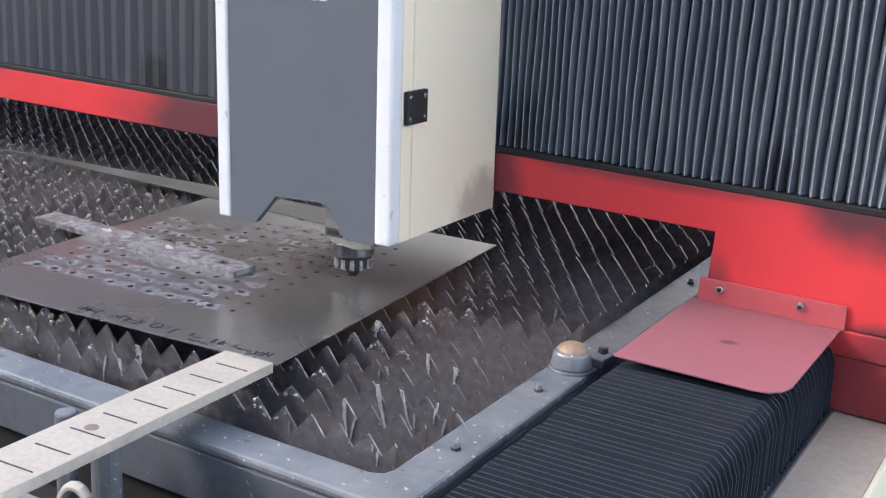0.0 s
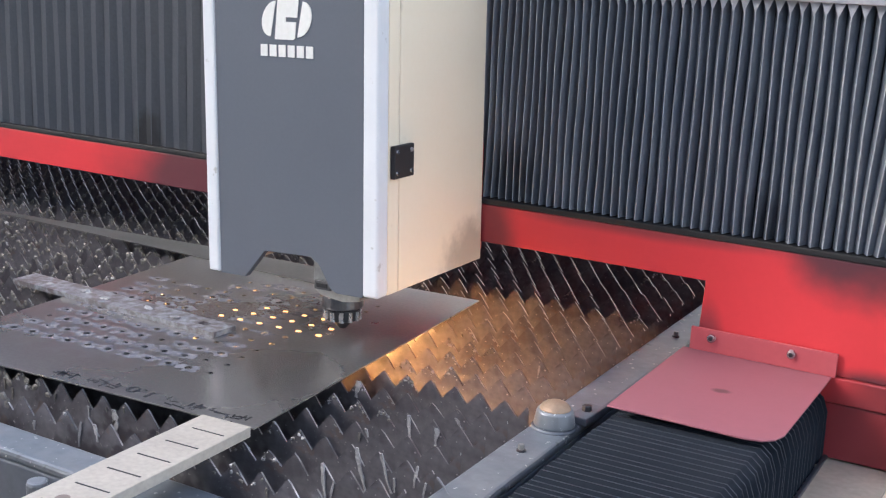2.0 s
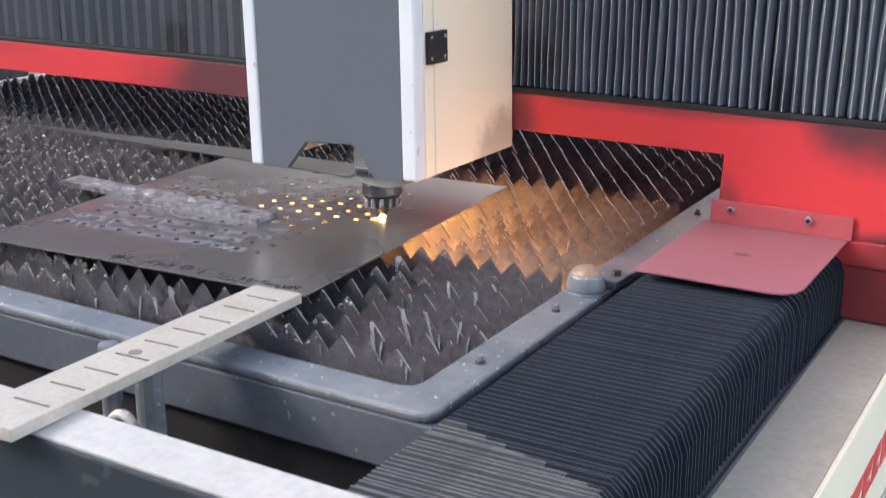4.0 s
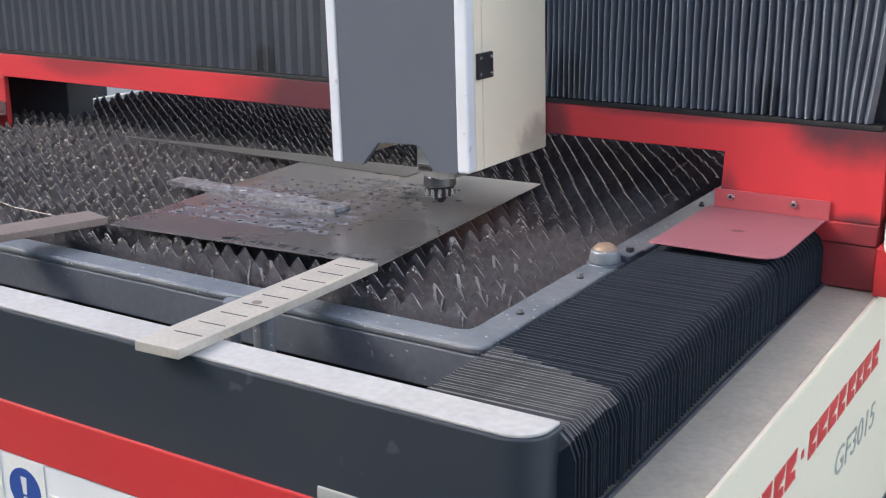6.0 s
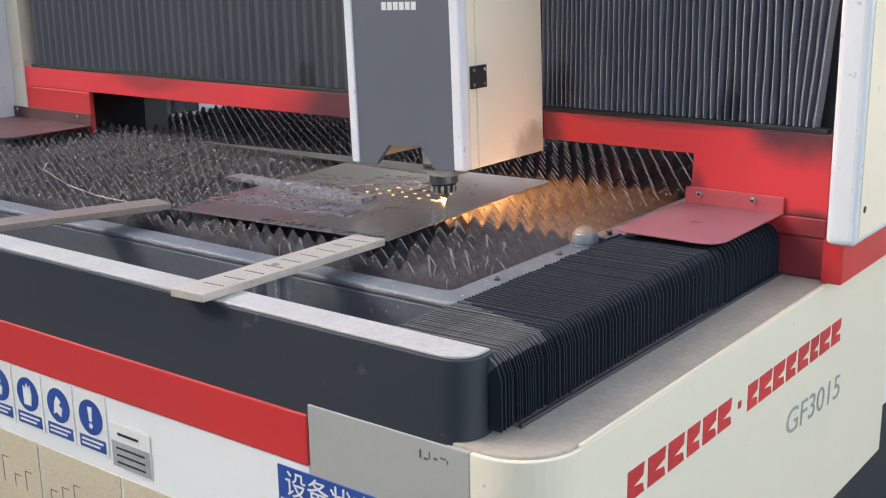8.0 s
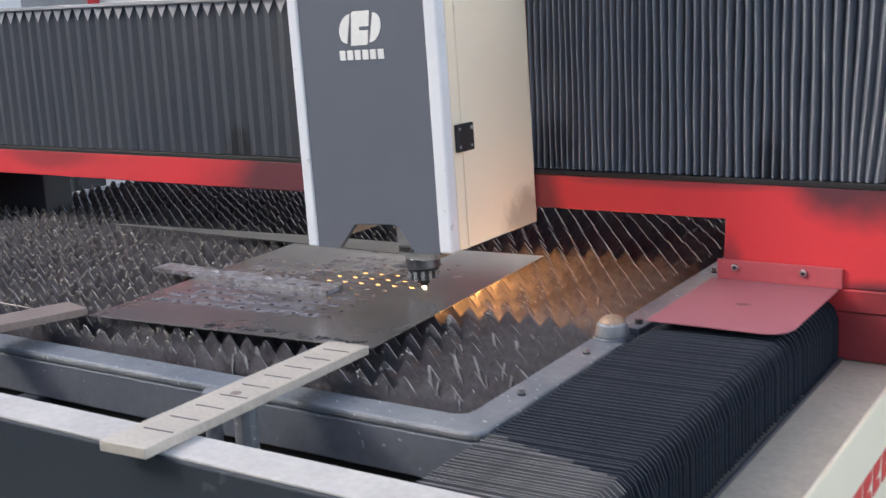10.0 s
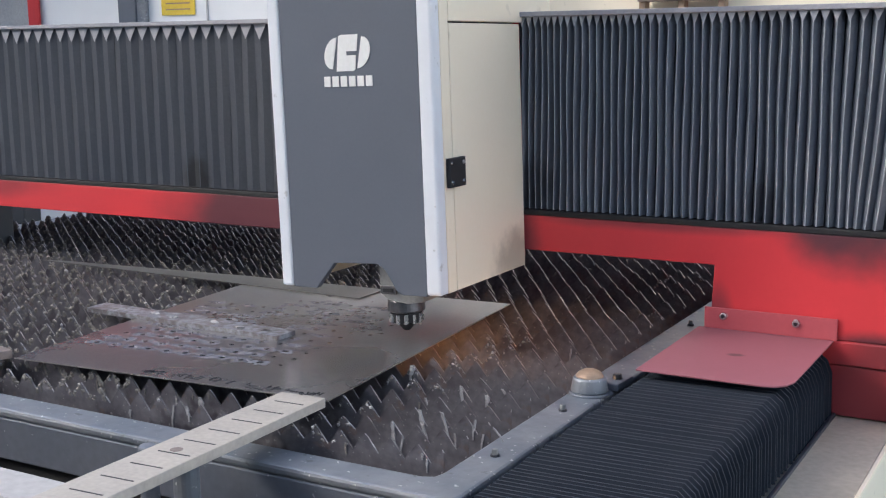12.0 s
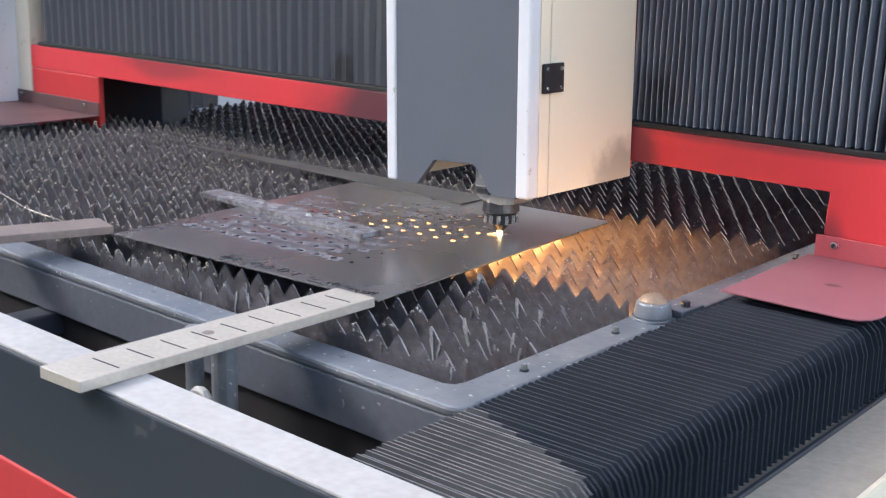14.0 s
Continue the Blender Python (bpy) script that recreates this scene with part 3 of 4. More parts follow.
part("strip", prism([(-1.147, .450), (-.70, .441), (-.45, .434), (-.45, .506), (-.70, .497), (-1.10, .461)], "z", .8873, .8889), OFFCUT, off)

bar = thing("perforated_bar", "heat-stained steel bar with a slot lying across the sheet", "steel bar")
bm = bmesh.new()
L, W, T = .352, .037, .0065
def bar_ring(x0, x1, y0, y1):
    return [(x0, y0), (x1, y0), (x1, y1), (x0, y1)]
o = bar_ring(-L / 2, L / 2, -W / 2, W / 2)
h = bar_ring(L / 2 - .040, L / 2 - .026, -.004, .006)
for z, flip in ((0, True), (T, False)):
    ov, hv = [bm.verts.new((*p, z)) for p in o], [bm.verts.new((*p, z)) for p in h]
    for k in range(4):
        f = [ov[k], ov[(k + 1) % 4], hv[(k + 1) % 4], hv[k]]
        bm.faces.new(f[::-1] if flip else f)
    if flip:
        lo_o, lo_h = ov, hv
for k in range(4):
    bm.faces.new((lo_o[k], lo_o[(k + 1) % 4], ov[(k + 1) % 4], ov[k]))
    bm.faces.new((lo_h[(k + 1) % 4], lo_h[k], hv[k], hv[(k + 1) % 4]))
bmesh.ops.recalc_face_normals(bm, faces=bm.faces)
bar_mesh = part("bar", bm, BAR_STAINED, bar)
bar.matrix_basis = pose(-.579, .200, .8873, 0, 0, -2.0)
for k, x in enumerate((-.12, -.06, -.02, .05, .10)):
    bm = bmesh.new()
    lump(bm, (x, -.004 + .006 * (k % 2), T + .0005), .006, k, (1.6, 1, .25))
    part("slag", bm, SLAG, bar)


def marked_strip(name, label, mat, m, ticks):
    s = thing(name, label, "steel strip", "marked strips")
    part("strip", box(-.028, .028, 0, .374, 0, .0105, .0008), mat, s)
    for k in range(ticks):
        part("tick", box(-.014, .022, .043 + .0371 * k, .0447 + .0371 * k, .0105, .0108), INK, s, "dark tick line")
    part("ring_mark", rod(bmesh.new(), (-.001, .165, .0107), .006, .006, .0004, (0, 0, 0), 20), RULER_BROWN, s)
    s.matrix_basis = m
    return s


marked_strip("marked_strip", "pale steel strip with dark tick marks bridging apron and slats", RULER, pose(-.200, -.388, .8935, -1.7, 0, 3.4), 9)
marked_strip("marked_strip", "brown steel strip with a hole bridging apron and slats", RULER_BROWN, pose(-.775, -.385, .8935, -1.6, 0, -14), 0)

wire = thing("wire", "thin pale wire lying over the slats", "wire")
bm = bmesh.new()
wp = [Vector(p) for p in ((-1.20, .10, .889), (-1.15, .056, .888), (-.965, -.018, .889), (-.84, -.045, .888), (-.72, -.052, .889))]
for a, b in zip(wp, wp[1:]):
    streak(bm, a, b + (b - a) * .02, .0012)
part("strand", bm, RULER, wire)

# ---- gantry ----
gantry = thing("gantry", "red gantry with black bellows and cream end covers over the bed", "gantry")
GY = .479
part("beam", prism([(-1.798, .975), (.0738, .975), (.070, .893), (.300, .893), (.300, 1.024), (-1.798, 1.024)], "y", GY, GY + .178, .0012), RED_FRAME, gantry, "red beam and leg with soot marks and other dark patches")
part("leg_lower", box(.20, .300, GY - .003, GY + .18, .862, .8925, .002), RED_LEG, gantry)
part("leg_foot", box(.204, .300, GY + .0005, GY + .19, ZL + .002, .861, .002), RED_LEG, gantry)
part("leg", box(-1.798, -1.533, GY - .001, GY + .012, .80, .9745, .003), RED, gantry, "red far end leg")
part("drive_box", box(-1.72, -1.46, GY + .105, GY + .178, .80, .9745, .003), APRON, gantry, "dark drive box behind the far leg")
part("core", box(-1.765, .292, GY + .035, GY + .20, 1.0245, 1.295, .002), APRON, gantry, "dark beam behind the bellows")
part("top_cover", box(-1.79, .300, GY - .004, GY + .30, 1.2965, 1.303, .001), GREY_CAP, gantry, "light grey cover over the bellows")
part("bellows_track", box(-1.765, .292, GY - .0012, GY + .02, 1.0245, 1.0318, .001), BLACK, gantry, "black strip under the bellows")
# end covers
for x0, x1 in ((.317, .362), (-1.930, -1.856)):
    c = part("end_cover", box(x0, x1, GY - .055, GY + .42, .867, 1.72, .010, 3), STRIP_WHITE, gantry, "white end cover with rounded edges")
part("cover_side", box(.3618, .3635, GY - .042, GY + .41, .880, 1.71, .0006), CREAM, gantry, "cream side of the end cover")
part("cover_hole", rod(bmesh.new(), (.3637, GY - .024, .921), .0055, .0055, .001, (0, 90, 0), 20), BLACK, gantry)
part("rear_shield", box(-1.855, -1.801, GY + .0, GY + .3, .86, 1.295, .002), CREAM, gantry)
part("shield_foot", box(.303, .335, GY - .02, GY + .40, ZL + .003, .8665, .002), RED, gantry, "red skirt under the end cover")


def fold(name, x, w, z0, z1, depth, mat, lean=0.0):
    """One upright pleat: two flanks meeting in a ridge towards the front, with a sloping cap."""
    bm = bmesh.new()
    yf = GY + .002 + (.002 * math.sin(x * 60) if w < .02 else 0)
    yb = yf + depth
    e = w * .05 if w < .02 else w * .03
    n = 6
    rows = []
    for k in range(n + 1):
        t = k / n
        z = z0 + (z1 - z0) * t
        s = lean * (t - .5) + .0008 * math.sin(7 * t + x * 90)
        rows.append([bm.verts.new((x - w / 2 + s, yb, z)), bm.verts.new((x - e + s, yf, z)), bm.verts.new((x + e + s, yf, z)), bm.verts.new((x + w / 2 + s, yb, z))])
    for a, b in zip(rows, rows[1:]):
        for k in range(3):
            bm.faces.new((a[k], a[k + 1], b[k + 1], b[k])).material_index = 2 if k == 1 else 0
    t = rows[-1]
    peak = bm.verts.new((x + lean / 2, yf - .002, z1 - w * .85 if w > .02 else z1 - .014))
    l, r = bm.verts.new((x - w * .46 + lean / 2, yf + .0, z1 + .001)), bm.verts.new((x + w * .46 + lean / 2, yf + .0, z1 + .001))
    f = bm.faces.new((l, peak, r))
    f.material_index = 1
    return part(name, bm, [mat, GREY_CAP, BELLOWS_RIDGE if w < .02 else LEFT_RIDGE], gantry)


rng = random.Random(5)
x = -.236
while x < .288:
    t = (x + .236) / .52
    w = .0092 + .0048 * t
    lean = max(0, t - .86) * .20
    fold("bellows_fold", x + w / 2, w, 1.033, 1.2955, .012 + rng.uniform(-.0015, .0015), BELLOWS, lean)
    x += w
x = -.448
while x > -1.74:
    w = rng.uniform(.0265, .0290)
    fold("bellows_fold", x - w / 2, w, 1.033, 1.2955, .0034 + rng.uniform(-.0004, .0004), BELLOWS_DARK)
    x -= w


def cover_plate(x0, x1, mat):
    p = part("cover_plate", prism([(x0, GY - .002), (x0, GY - .237), (x1 - .030, GY - .237), (x1 - .015, GY - .233), (x1 - .005, GY - .223), (x1, GY - .206), (x1, GY - .002)], "z", .8905, .8925, .0006), mat, gantry, "dull red sheet plate over the bellows")
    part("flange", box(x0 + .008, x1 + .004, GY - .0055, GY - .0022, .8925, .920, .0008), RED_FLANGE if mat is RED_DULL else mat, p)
    for xb in (x0 + .0335, x1 - .046):
        screw(p, xb, GY - .0075, .910, (90, 0, 0), .0058)


cover_plate(.056, .228, RED_DULL)
cover_plate(-1.87, -1.535, RED_SHADED)

# ---- travelling head on the gantry ----
head = thing("laser_carriage", "grey-fronted cream laser carriage with a laser nozzle below", "laser carriage")
HX0, HX1, HY0, HY1, HZ0, HZ1 = -.451, -.207, .235, .474, .950, 1.80
front = [(HX0 + .0178, HZ0 - .001), (-.396, HZ0 - .001), (-.366, HZ0 + .034), (-.300, HZ0 + .036), (-.289, HZ0 + .029), (-.272, HZ0 + .002), (-.264, HZ0 - .002), (HX1 - .0208, HZ0 - .002), (HX1 - .0208, HZ1), (HX0 + .0178, HZ1)]
part("front_panel", prism(front, "y", HY0 + .001, HY0 + .010, .0008), HEAD_GREY, head, "slate grey front panel with a notch at the bottom")
part("edge_strip", box(HX0, HX0 + .0175, HY0 - .001, HY0 + .02, HZ0, HZ1, .003), STRIP_WHITE, head, "white edge strip")
part("edge_strip", box(HX1 - .0205, HX1, HY0 - .001, HY0 + .02, HZ0, HZ1, .003), STRIP_WHITE, head, "white edge strip")
part("side_frame", box(HX1 - .010, HX1 - .0005, HY0 + .0205, .2765, HZ0, HZ1, .001), CREAM, head, "cream side frame")
door = part("door", box(HX1 - .010, HX1 - .0005, .2782, HY1, HZ0, 1.283, .0012), CREAM_SIDE, head, "cream side door")
part("side_upper", box(HX1 - .010, HX1, .2770, HY1 + .10, 1.2852, HZ1, .0012), CREAM, head)
part("side_left", box(HX0 + .0005, HX0 + .010, HY0 + .0205, HY1, HZ0, HZ1, .001), CREAM, head)
part("back_edge", box(HX1 - .012, HX1 - .006, HY1 + .0005, HY1 + .012, HZ0 + .01, 1.29, .0008), RED, head, "red edge behind the door")
part("inner", box(HX0 + .012, HX1 - .012, .335, HY1 - .005, .985, 1.7, .002), BLACK, head, "dark inner casing")
hinge = part("hinge", box(HX1 + .0002, HX1 + .006, .2577, .2983, 1.0820, 1.1186, .001), BLACK, door, "black hinge")
for dy in (.2635, .2925):
    for dz in (1.0885, 1.1120):
        part("hinge_screw", rod(bmesh.new(), (HX1 + .0066, dy, dz), .0028, .0022, .0016, (0, 90, 0), 12), STEEL, head)
# maker's mark as plain shapes
LX, LZ, LY = -.330, 1.2515, HY0 + .0006
def emblem(points):
    part("emblem", prism(points, "y", LY - .0006, LY + .0008), PAPER, head, "white emblem")
arc = [(LX - .0185 - .0155 * math.sin(math.pi * k / 10), LZ + .0195 * math.cos(math.pi * k / 10)) for k in range(11)]
emblem([(x + .004 * (z - LZ) / .02, z) for x, z in arc])
emblem([(2 * LX - x + .004 * (z - LZ) / .02, z) for x, z in arc])
emblem([(LX - .0165, LZ - .0225), (LX + .0085, LZ - .0225), (LX + .0115, LZ - .0205), (LX + .0130, LZ - .003), (LX - .001, LZ - .003), (LX - .001, LZ + .002), (LX + .0145, LZ + .002), (LX + .0170, LZ + .0225), (LX - .0085, LZ + .0225), (LX - .0120, LZ + .0205)])
x = LX - .0365
for k in range(6):
    part("name_bar", box(x, x + .0095, LY - .0006, LY + .0008, LZ - .0415, LZ - .0285), PAPER, head)
    x += .0126
# nozzle and its carrier
NX, NY = -.293, .290
part("carrier", prism([(-.311, HZ0 + .038), (-.246, HZ0 + .038), (-.246, HZ0 - .014), (-.270, HZ0 - .018), (-.300, HZ0 - .014), (-.311, HZ0 - .006)], "y", .2565, .3000, .0015), ALUMINIUM, head, "cast aluminium nozzle carrier")
part("connector", box(-.307, -.284, .2520, .2562, HZ0 - .006, HZ0 + .005, .001), STEEL_DARK, head)
part("connector_face", box(-.303, -.288, .2508, .2519, HZ0 - .003, HZ0 + .002, .0004), BLACK, head)
part("collar", rod(bmesh.new(), (NX, NY, .9245), .0255, .024, .016, (0, 0, 0), 32, .002), STEEL_DARK, head, "dark collar")
part("ring", rod(bmesh.new(), (NX, NY, .9085), .021, .0215, .014, (0, 0, 0), 28, .001), BLACK, head)
for k in range(12):
    a = 2 * math.pi * k / 12
    part("ring_tooth", rod(bmesh.new(), (NX + .0205 * math.cos(a), NY + .0205 * math.sin(a), .9075), .0030, .0030, .012, (0, 0, 0), 8), STEEL, head)
part("tip", rod(bmesh.new(), (NX, NY, .8955), .0045, .014, .011, (0, 0, 0), 24), STEEL_DARK, head, "conical nozzle tip")

# ---- bellows over the long rail: rigid pleats that spread with the gantry ----
way = thing("way_cover", "black pleated bellows over the side rail", "bellows")
PLEATS, Y_FRONT = 84, -.318


def pleat_place(k, travel):
    t = k / (PLEATS - 1)
    end = GY - .004 + travel
    y = Y_FRONT + (end - Y_FRONT) * (.42 * t + .58 * t * t)
    return y - .004 if k < 17 else y


def pleat_mesh(ridge, half, r, cloth=WAY_CLOTH, seed=0, dusty_to=0.0):
    bm = bmesh.new()
    jog = random.Random(seed)
    cuts = sorted([.100, .140, .180] + ([dusty_to] if .064 < dusty_to < .208 else []))
    out = [(.050, .800), (.050, .868), (.060, .882)] + [(x, .882 + .002 * (x - .06) / .152) for x in cuts] + [(.212, .884), (.2215, .876), (.2275, .860), (.2285, .800)]
    inn = [(.066, .800), (.066, .846), (.074, .861)] + [(.074 + (x - .06) / .152 * .12, .861 + .004 * (x - .06) / .152) for x in cuts] + [(.194, .865), (.205, .858), (.213, .844), (.2150, .800)]
    dx, dz = jog.uniform(-.002, .001), jog.uniform(-.0013, .0008)
    out = [(x + (dx if x > .21 else -dx * .5 if x < .06 else 0), z + (dz if z > .83 else 0)) for x, z in out]
    rings = []
    for yy, o in ((-half, inn), (-r, out), (r, out), (half, inn)):
        rings.append([bm.verts.new((x, yy, z)) for x, z in o])
    for a, b in zip(rings, rings[1:]):
        for i in range(len(a) - 1):
            dusty = 0 < i < len(a) - 3 and rings[1][i + 1].co.x <= dusty_to + .001
            on_ridge = a is rings[1] and 0 < i < len(a) - 3
            bm.faces.new((a[i], a[i + 1], b[i + 1], b[i])).material_index = (3 if dusty else 1) if on_ridge else (2 if dusty else 0)
    bmesh.ops.recalc_face_normals(bm, faces=bm.faces)
    me = bpy.data.meshes.new("pleat")
    bm.to_mesh(me)
    bm.free()
    for m in (cloth, ridge, WAY_DUSTY, WAY_RIDGE_PALE):
        me.materials.append(m)
    return me


def dust_reach(k):
    """How far across the top of the pleat the pale dust lies."""
    y = pleat_place(k, 0)
    return .235 if y < -.222 else .080 + (-.168 - y) / .054 * .150 if y < -.162 else 0.0


PLEAT_KINDS = []
for last, ridge, half, r, cloth in ((11, WAY_RIDGE, .0030, .0007, WAY_CLOTH), (23, WAY_RIDGE, .0042, .0007, WAY_CLOTH), (40, WAY_RIDGE, .0056, .0009, WAY_CLOTH),
                                    (62, WAY_RIDGE, .0070, .0010, WAY_CLOTH), (PLEATS, WAY_RIDGE, .0083, .0011, WAY_CLOTH)):
    PLEAT_KINDS.append((last, ridge, half, r, cloth, [pleat_mesh(ridge, half, r, cloth, last * 10 + v) for v in range(4)]))


def pleat_of(k):
    last, ridge, half, r, cloth, meshes = next(kind for kind in PLEAT_KINDS if k < kind[0])
    reach = dust_reach(k)
    return pleat_mesh(ridge, half, r, cloth, 900 + k, reach) if reach else rng.choice(meshes)


pleats = []
PLEAT_TURN = [1.3 * math.sin(math.pi * (k - 4) / 22) if 4 < k < 26 else 0 for k in range(PLEATS)]
rng = random.Random(77)
PLEAT_TURN = [a + rng.uniform(-.22, .22) for a in PLEAT_TURN]
for k in range(PLEATS):
    p = new("pleat", pleat_of(k))
    p.parent = way
    p.location = (0, pleat_place(k, 0), 0)
    pleats.append(p)

# ---- sparks ----
plume = thing("spark_plume", "orange glowing sparks and molten steel under the cut", "sparks")
bm = bmesh.new()
bmesh.ops.create_icosphere(bm, subdivisions=2, radius=1, matrix=Matrix.LocRotScale((0, -.001, .0012), None, (.0040, .0032, .0035)))
part("cut_point", bm, SPARK_HOT, plume, "white-hot cutting point")
rng = random.Random(8)
bm = bmesh.new()
for k in range(7):
    a, l = rng.uniform(-2.2, -.6), rng.uniform(.008, .022)
    streak(bm, (0, 0, .001), (l * math.cos(a), l * math.sin(a), rng.uniform(.0005, .003)), .0006)
part("trails", bm, SPARK_TRAIL, plume, "short orange spark trails")
embers = thing("ember_shower", "orange glowing spatter falling between the slats", "sparks")
for row in range(5, 14):
    yc = SLAT_Y + PITCH * (row + .5)
    edge = SHEET_AT[0] - .0734 * (yc + .006)
    spots = [(edge - .075 + .0155 * k, .0092 * (.90 ** k) * (1 - .09 * abs(row - 7.5)), .829) for k in range(17)] if row > 5 else []
    if 5 <= row <= 9:
        spots += [(xc, .008, .864) for xc in (-.275, -.315, -.355, -.395, -.44, -.485)]
    for xc, size, zc in spots:
        if xc > -.03:
            continue
        bm = bmesh.new()
        bmesh.ops.create_icosphere(bm, subdivisions=2, radius=1, matrix=Matrix.LocRotScale((xc + rng.uniform(-.004, .004), yc + rng.uniform(-.005, .002), zc + rng.uniform(-.002, .002)), None, (size, .0017, .0017)))
        part("ember", bm, EMBER, embers)
# Glowing beads in the holes imitate spark light coming up through them.
glints = thing("hole_glints", "glowing beads set in the cut holes for spark light shining through", "sparks")
for i in range(3, 11):
    for j in range(9, 13):
        x, y, z = on_sheet((i + .5) * PU, (j + .5) * PV)
        reach = math.hypot((x - NX) / .17, (y - NY + .02) / .075)
        if x > NX - .015 or reach > 1:
            continue
        bm = bmesh.new()
        bmesh.ops.create_icosphere(bm, subdivisions=1, radius=1, matrix=Matrix.LocRotScale((x, y, z + .0012), None, (.0046, .0034 * (1.1 - .4 * reach), .0010)))
        part("bead", bm, HOLE_GLINT, glints)
spray = thing("spark_spray", "thin yellow sparks flying above the sheet", "sparks")
bm = bmesh.new()
for k in range(16):
    a, l = rng.uniform(-.35, .55), rng.uniform(.02, .085)
    streak(bm, (0, 0, 0), (l * math.cos(a), l * math.sin(a) * .8, l * rng.uniform(.05, .55)), .00022)
for k in range(10):
    c = Vector((rng.uniform(.05, .11), rng.uniform(-.02, .05), rng.uniform(.01, .05)))
    streak(bm, c, c + Vector((rng.uniform(.004, .014), rng.uniform(-.004, .006), rng.uniform(-.004, .006))), .00025)
part("trails", bm, SPARK_TRAIL, spray)

# ---- things beyond the machine ----
cab = thing("control_cabinet", "white control cabinet with a yellow warning label behind the machine", "cabinet")
part("body", box(-5.6, -2.4, 3.6, 4.3, 0, 2.1, .01), WHITE, cab)
part("post", box(-4.02, -3.90, 3.56, 3.60, 0, 2.1, .005), HEAD_GREY, cab, "dark grey post")
part("post_side", box(-3.90, -3.84, 3.57, 3.60, 0, 2.1, .005), FRAME_TOP, cab)
part("label", box(-3.75, -3.53, 3.594, 3.599, 1.425, 1.62), YELLOW, cab, "yellow warning label")
for k in range(3):
    part("label_bar", box(-3.72, -3.56, 3.5925, 3.5938, 1.45 + .03 * k, 1.457 + .03 * k), CAP_RUST, cab)
part("door_gap", box(-3.455, -3.445, 3.594, 3.599, .2, 2.0), PAPER_GREY, cab)
part("side_panel", box(-5.6, -4.66, 3.585, 3.599, .6, 2.05), PAPER_GREY, cab)
part("stripe", box(-4.70, -4.62, 3.57, 3.5845, .6, 2.05), RED, cab, "red panel edge")
far = thing("far_machine", "cream workshop machine standing behind the gantry", "machine")
part("body", box(-1.9, 2.4, 4.2, 5.0, 0, 2.2, .01), CREAM, far)
rack = thing("storage_rack", "brown storage rack beyond the gantry", "rack")
for x in (-1.38, -1.20, -1.02):
    part("post", box(x, x + .03, 4.10, 4.16, 0, 1.9, .004), CAP_RUST, rack)
for z in (1.44, 1.62, 1.80):
    part("shelf", box(-1.38, -.99, 4.08, 4.18, z, z + .02, .003), RULER_BROWN, rack)
dark = thing("motor_box", "dark drive box beyond the far rail", "box")
part("case", box(-2.95, -2.385, 1.05, 1.45, 0, 1.05, .01), APRON, dark)
grey = thing("drum", "rounded grey drum beyond the far rail", "drum")
part("body", rod(bmesh.new(), (-2.27, 1.25, .48), .105, .105, .96, (0, 0, 0), 32, .02), FRAME, grey)
part("lid", rod(bmesh.new(), (-2.27, 1.25, .965), .108, .10, .02, (0, 0, 0), 32, .004), FRAME_TOP, grey)
pole = thing("machine_post", "dark steel post beyond the far rail", "post")
part("shaft", box(-2.14, -2.085, 1.22, 1.28, .01, 1.25, .005), APRON, pole)
part("base", box(-2.17, -2.055, 1.19, 1.31, 0, .01, .002), APRON, pole)

# ---- swarf in the trough ----
rng = random.Random(21)
for k, (x, y, r) in enumerate(((-.088, -.165, .0095), (-.132, -.172, .006), (-.196, -.180, .004), (-.055, -.176, .004), (-.150, -.160, .003), (-.27, -.165, .004), (-.32, -.20, .003), (-.40, -.17, .005))):
    bm = bmesh.new()
    lump(bm, (x, y, .760 + r * .4), r, k, (1.5, 1, .6))
    tagged(link("slag_lump", bm, SLAG), "small pale lump of slag in the trough", "slag", "slag in the trough")

# ---- sawtooth slats: each is a part of the bed ----
# a faceted bead: top, two rings of five, bottom
BEAD = [(0, 0, 1)] + [(.894 * math.cos(.4 * math.pi * k), .894 * math.sin(.4 * math.pi * k), .447) for k in range(5)] + [(.894 * math.cos(.4 * math.pi * (k + .5)), .894 * math.sin(.4 * math.pi * (k + .5)), -.447) for k in range(5)] + [(0, 0, -1)]
BEAD_FACES = [(0, 1 + k, 1 + (k + 1) % 5) for k in range(5)] + [(1 + k, 6 + k, 1 + (k + 1) % 5) for k in range(5)] + [(1 + (k + 1) % 5, 6 + k, 6 + (k + 1) % 5) for k in range(5)] + [(11, 6 + (k + 1) % 5, 6 + k) for k in range(5)]


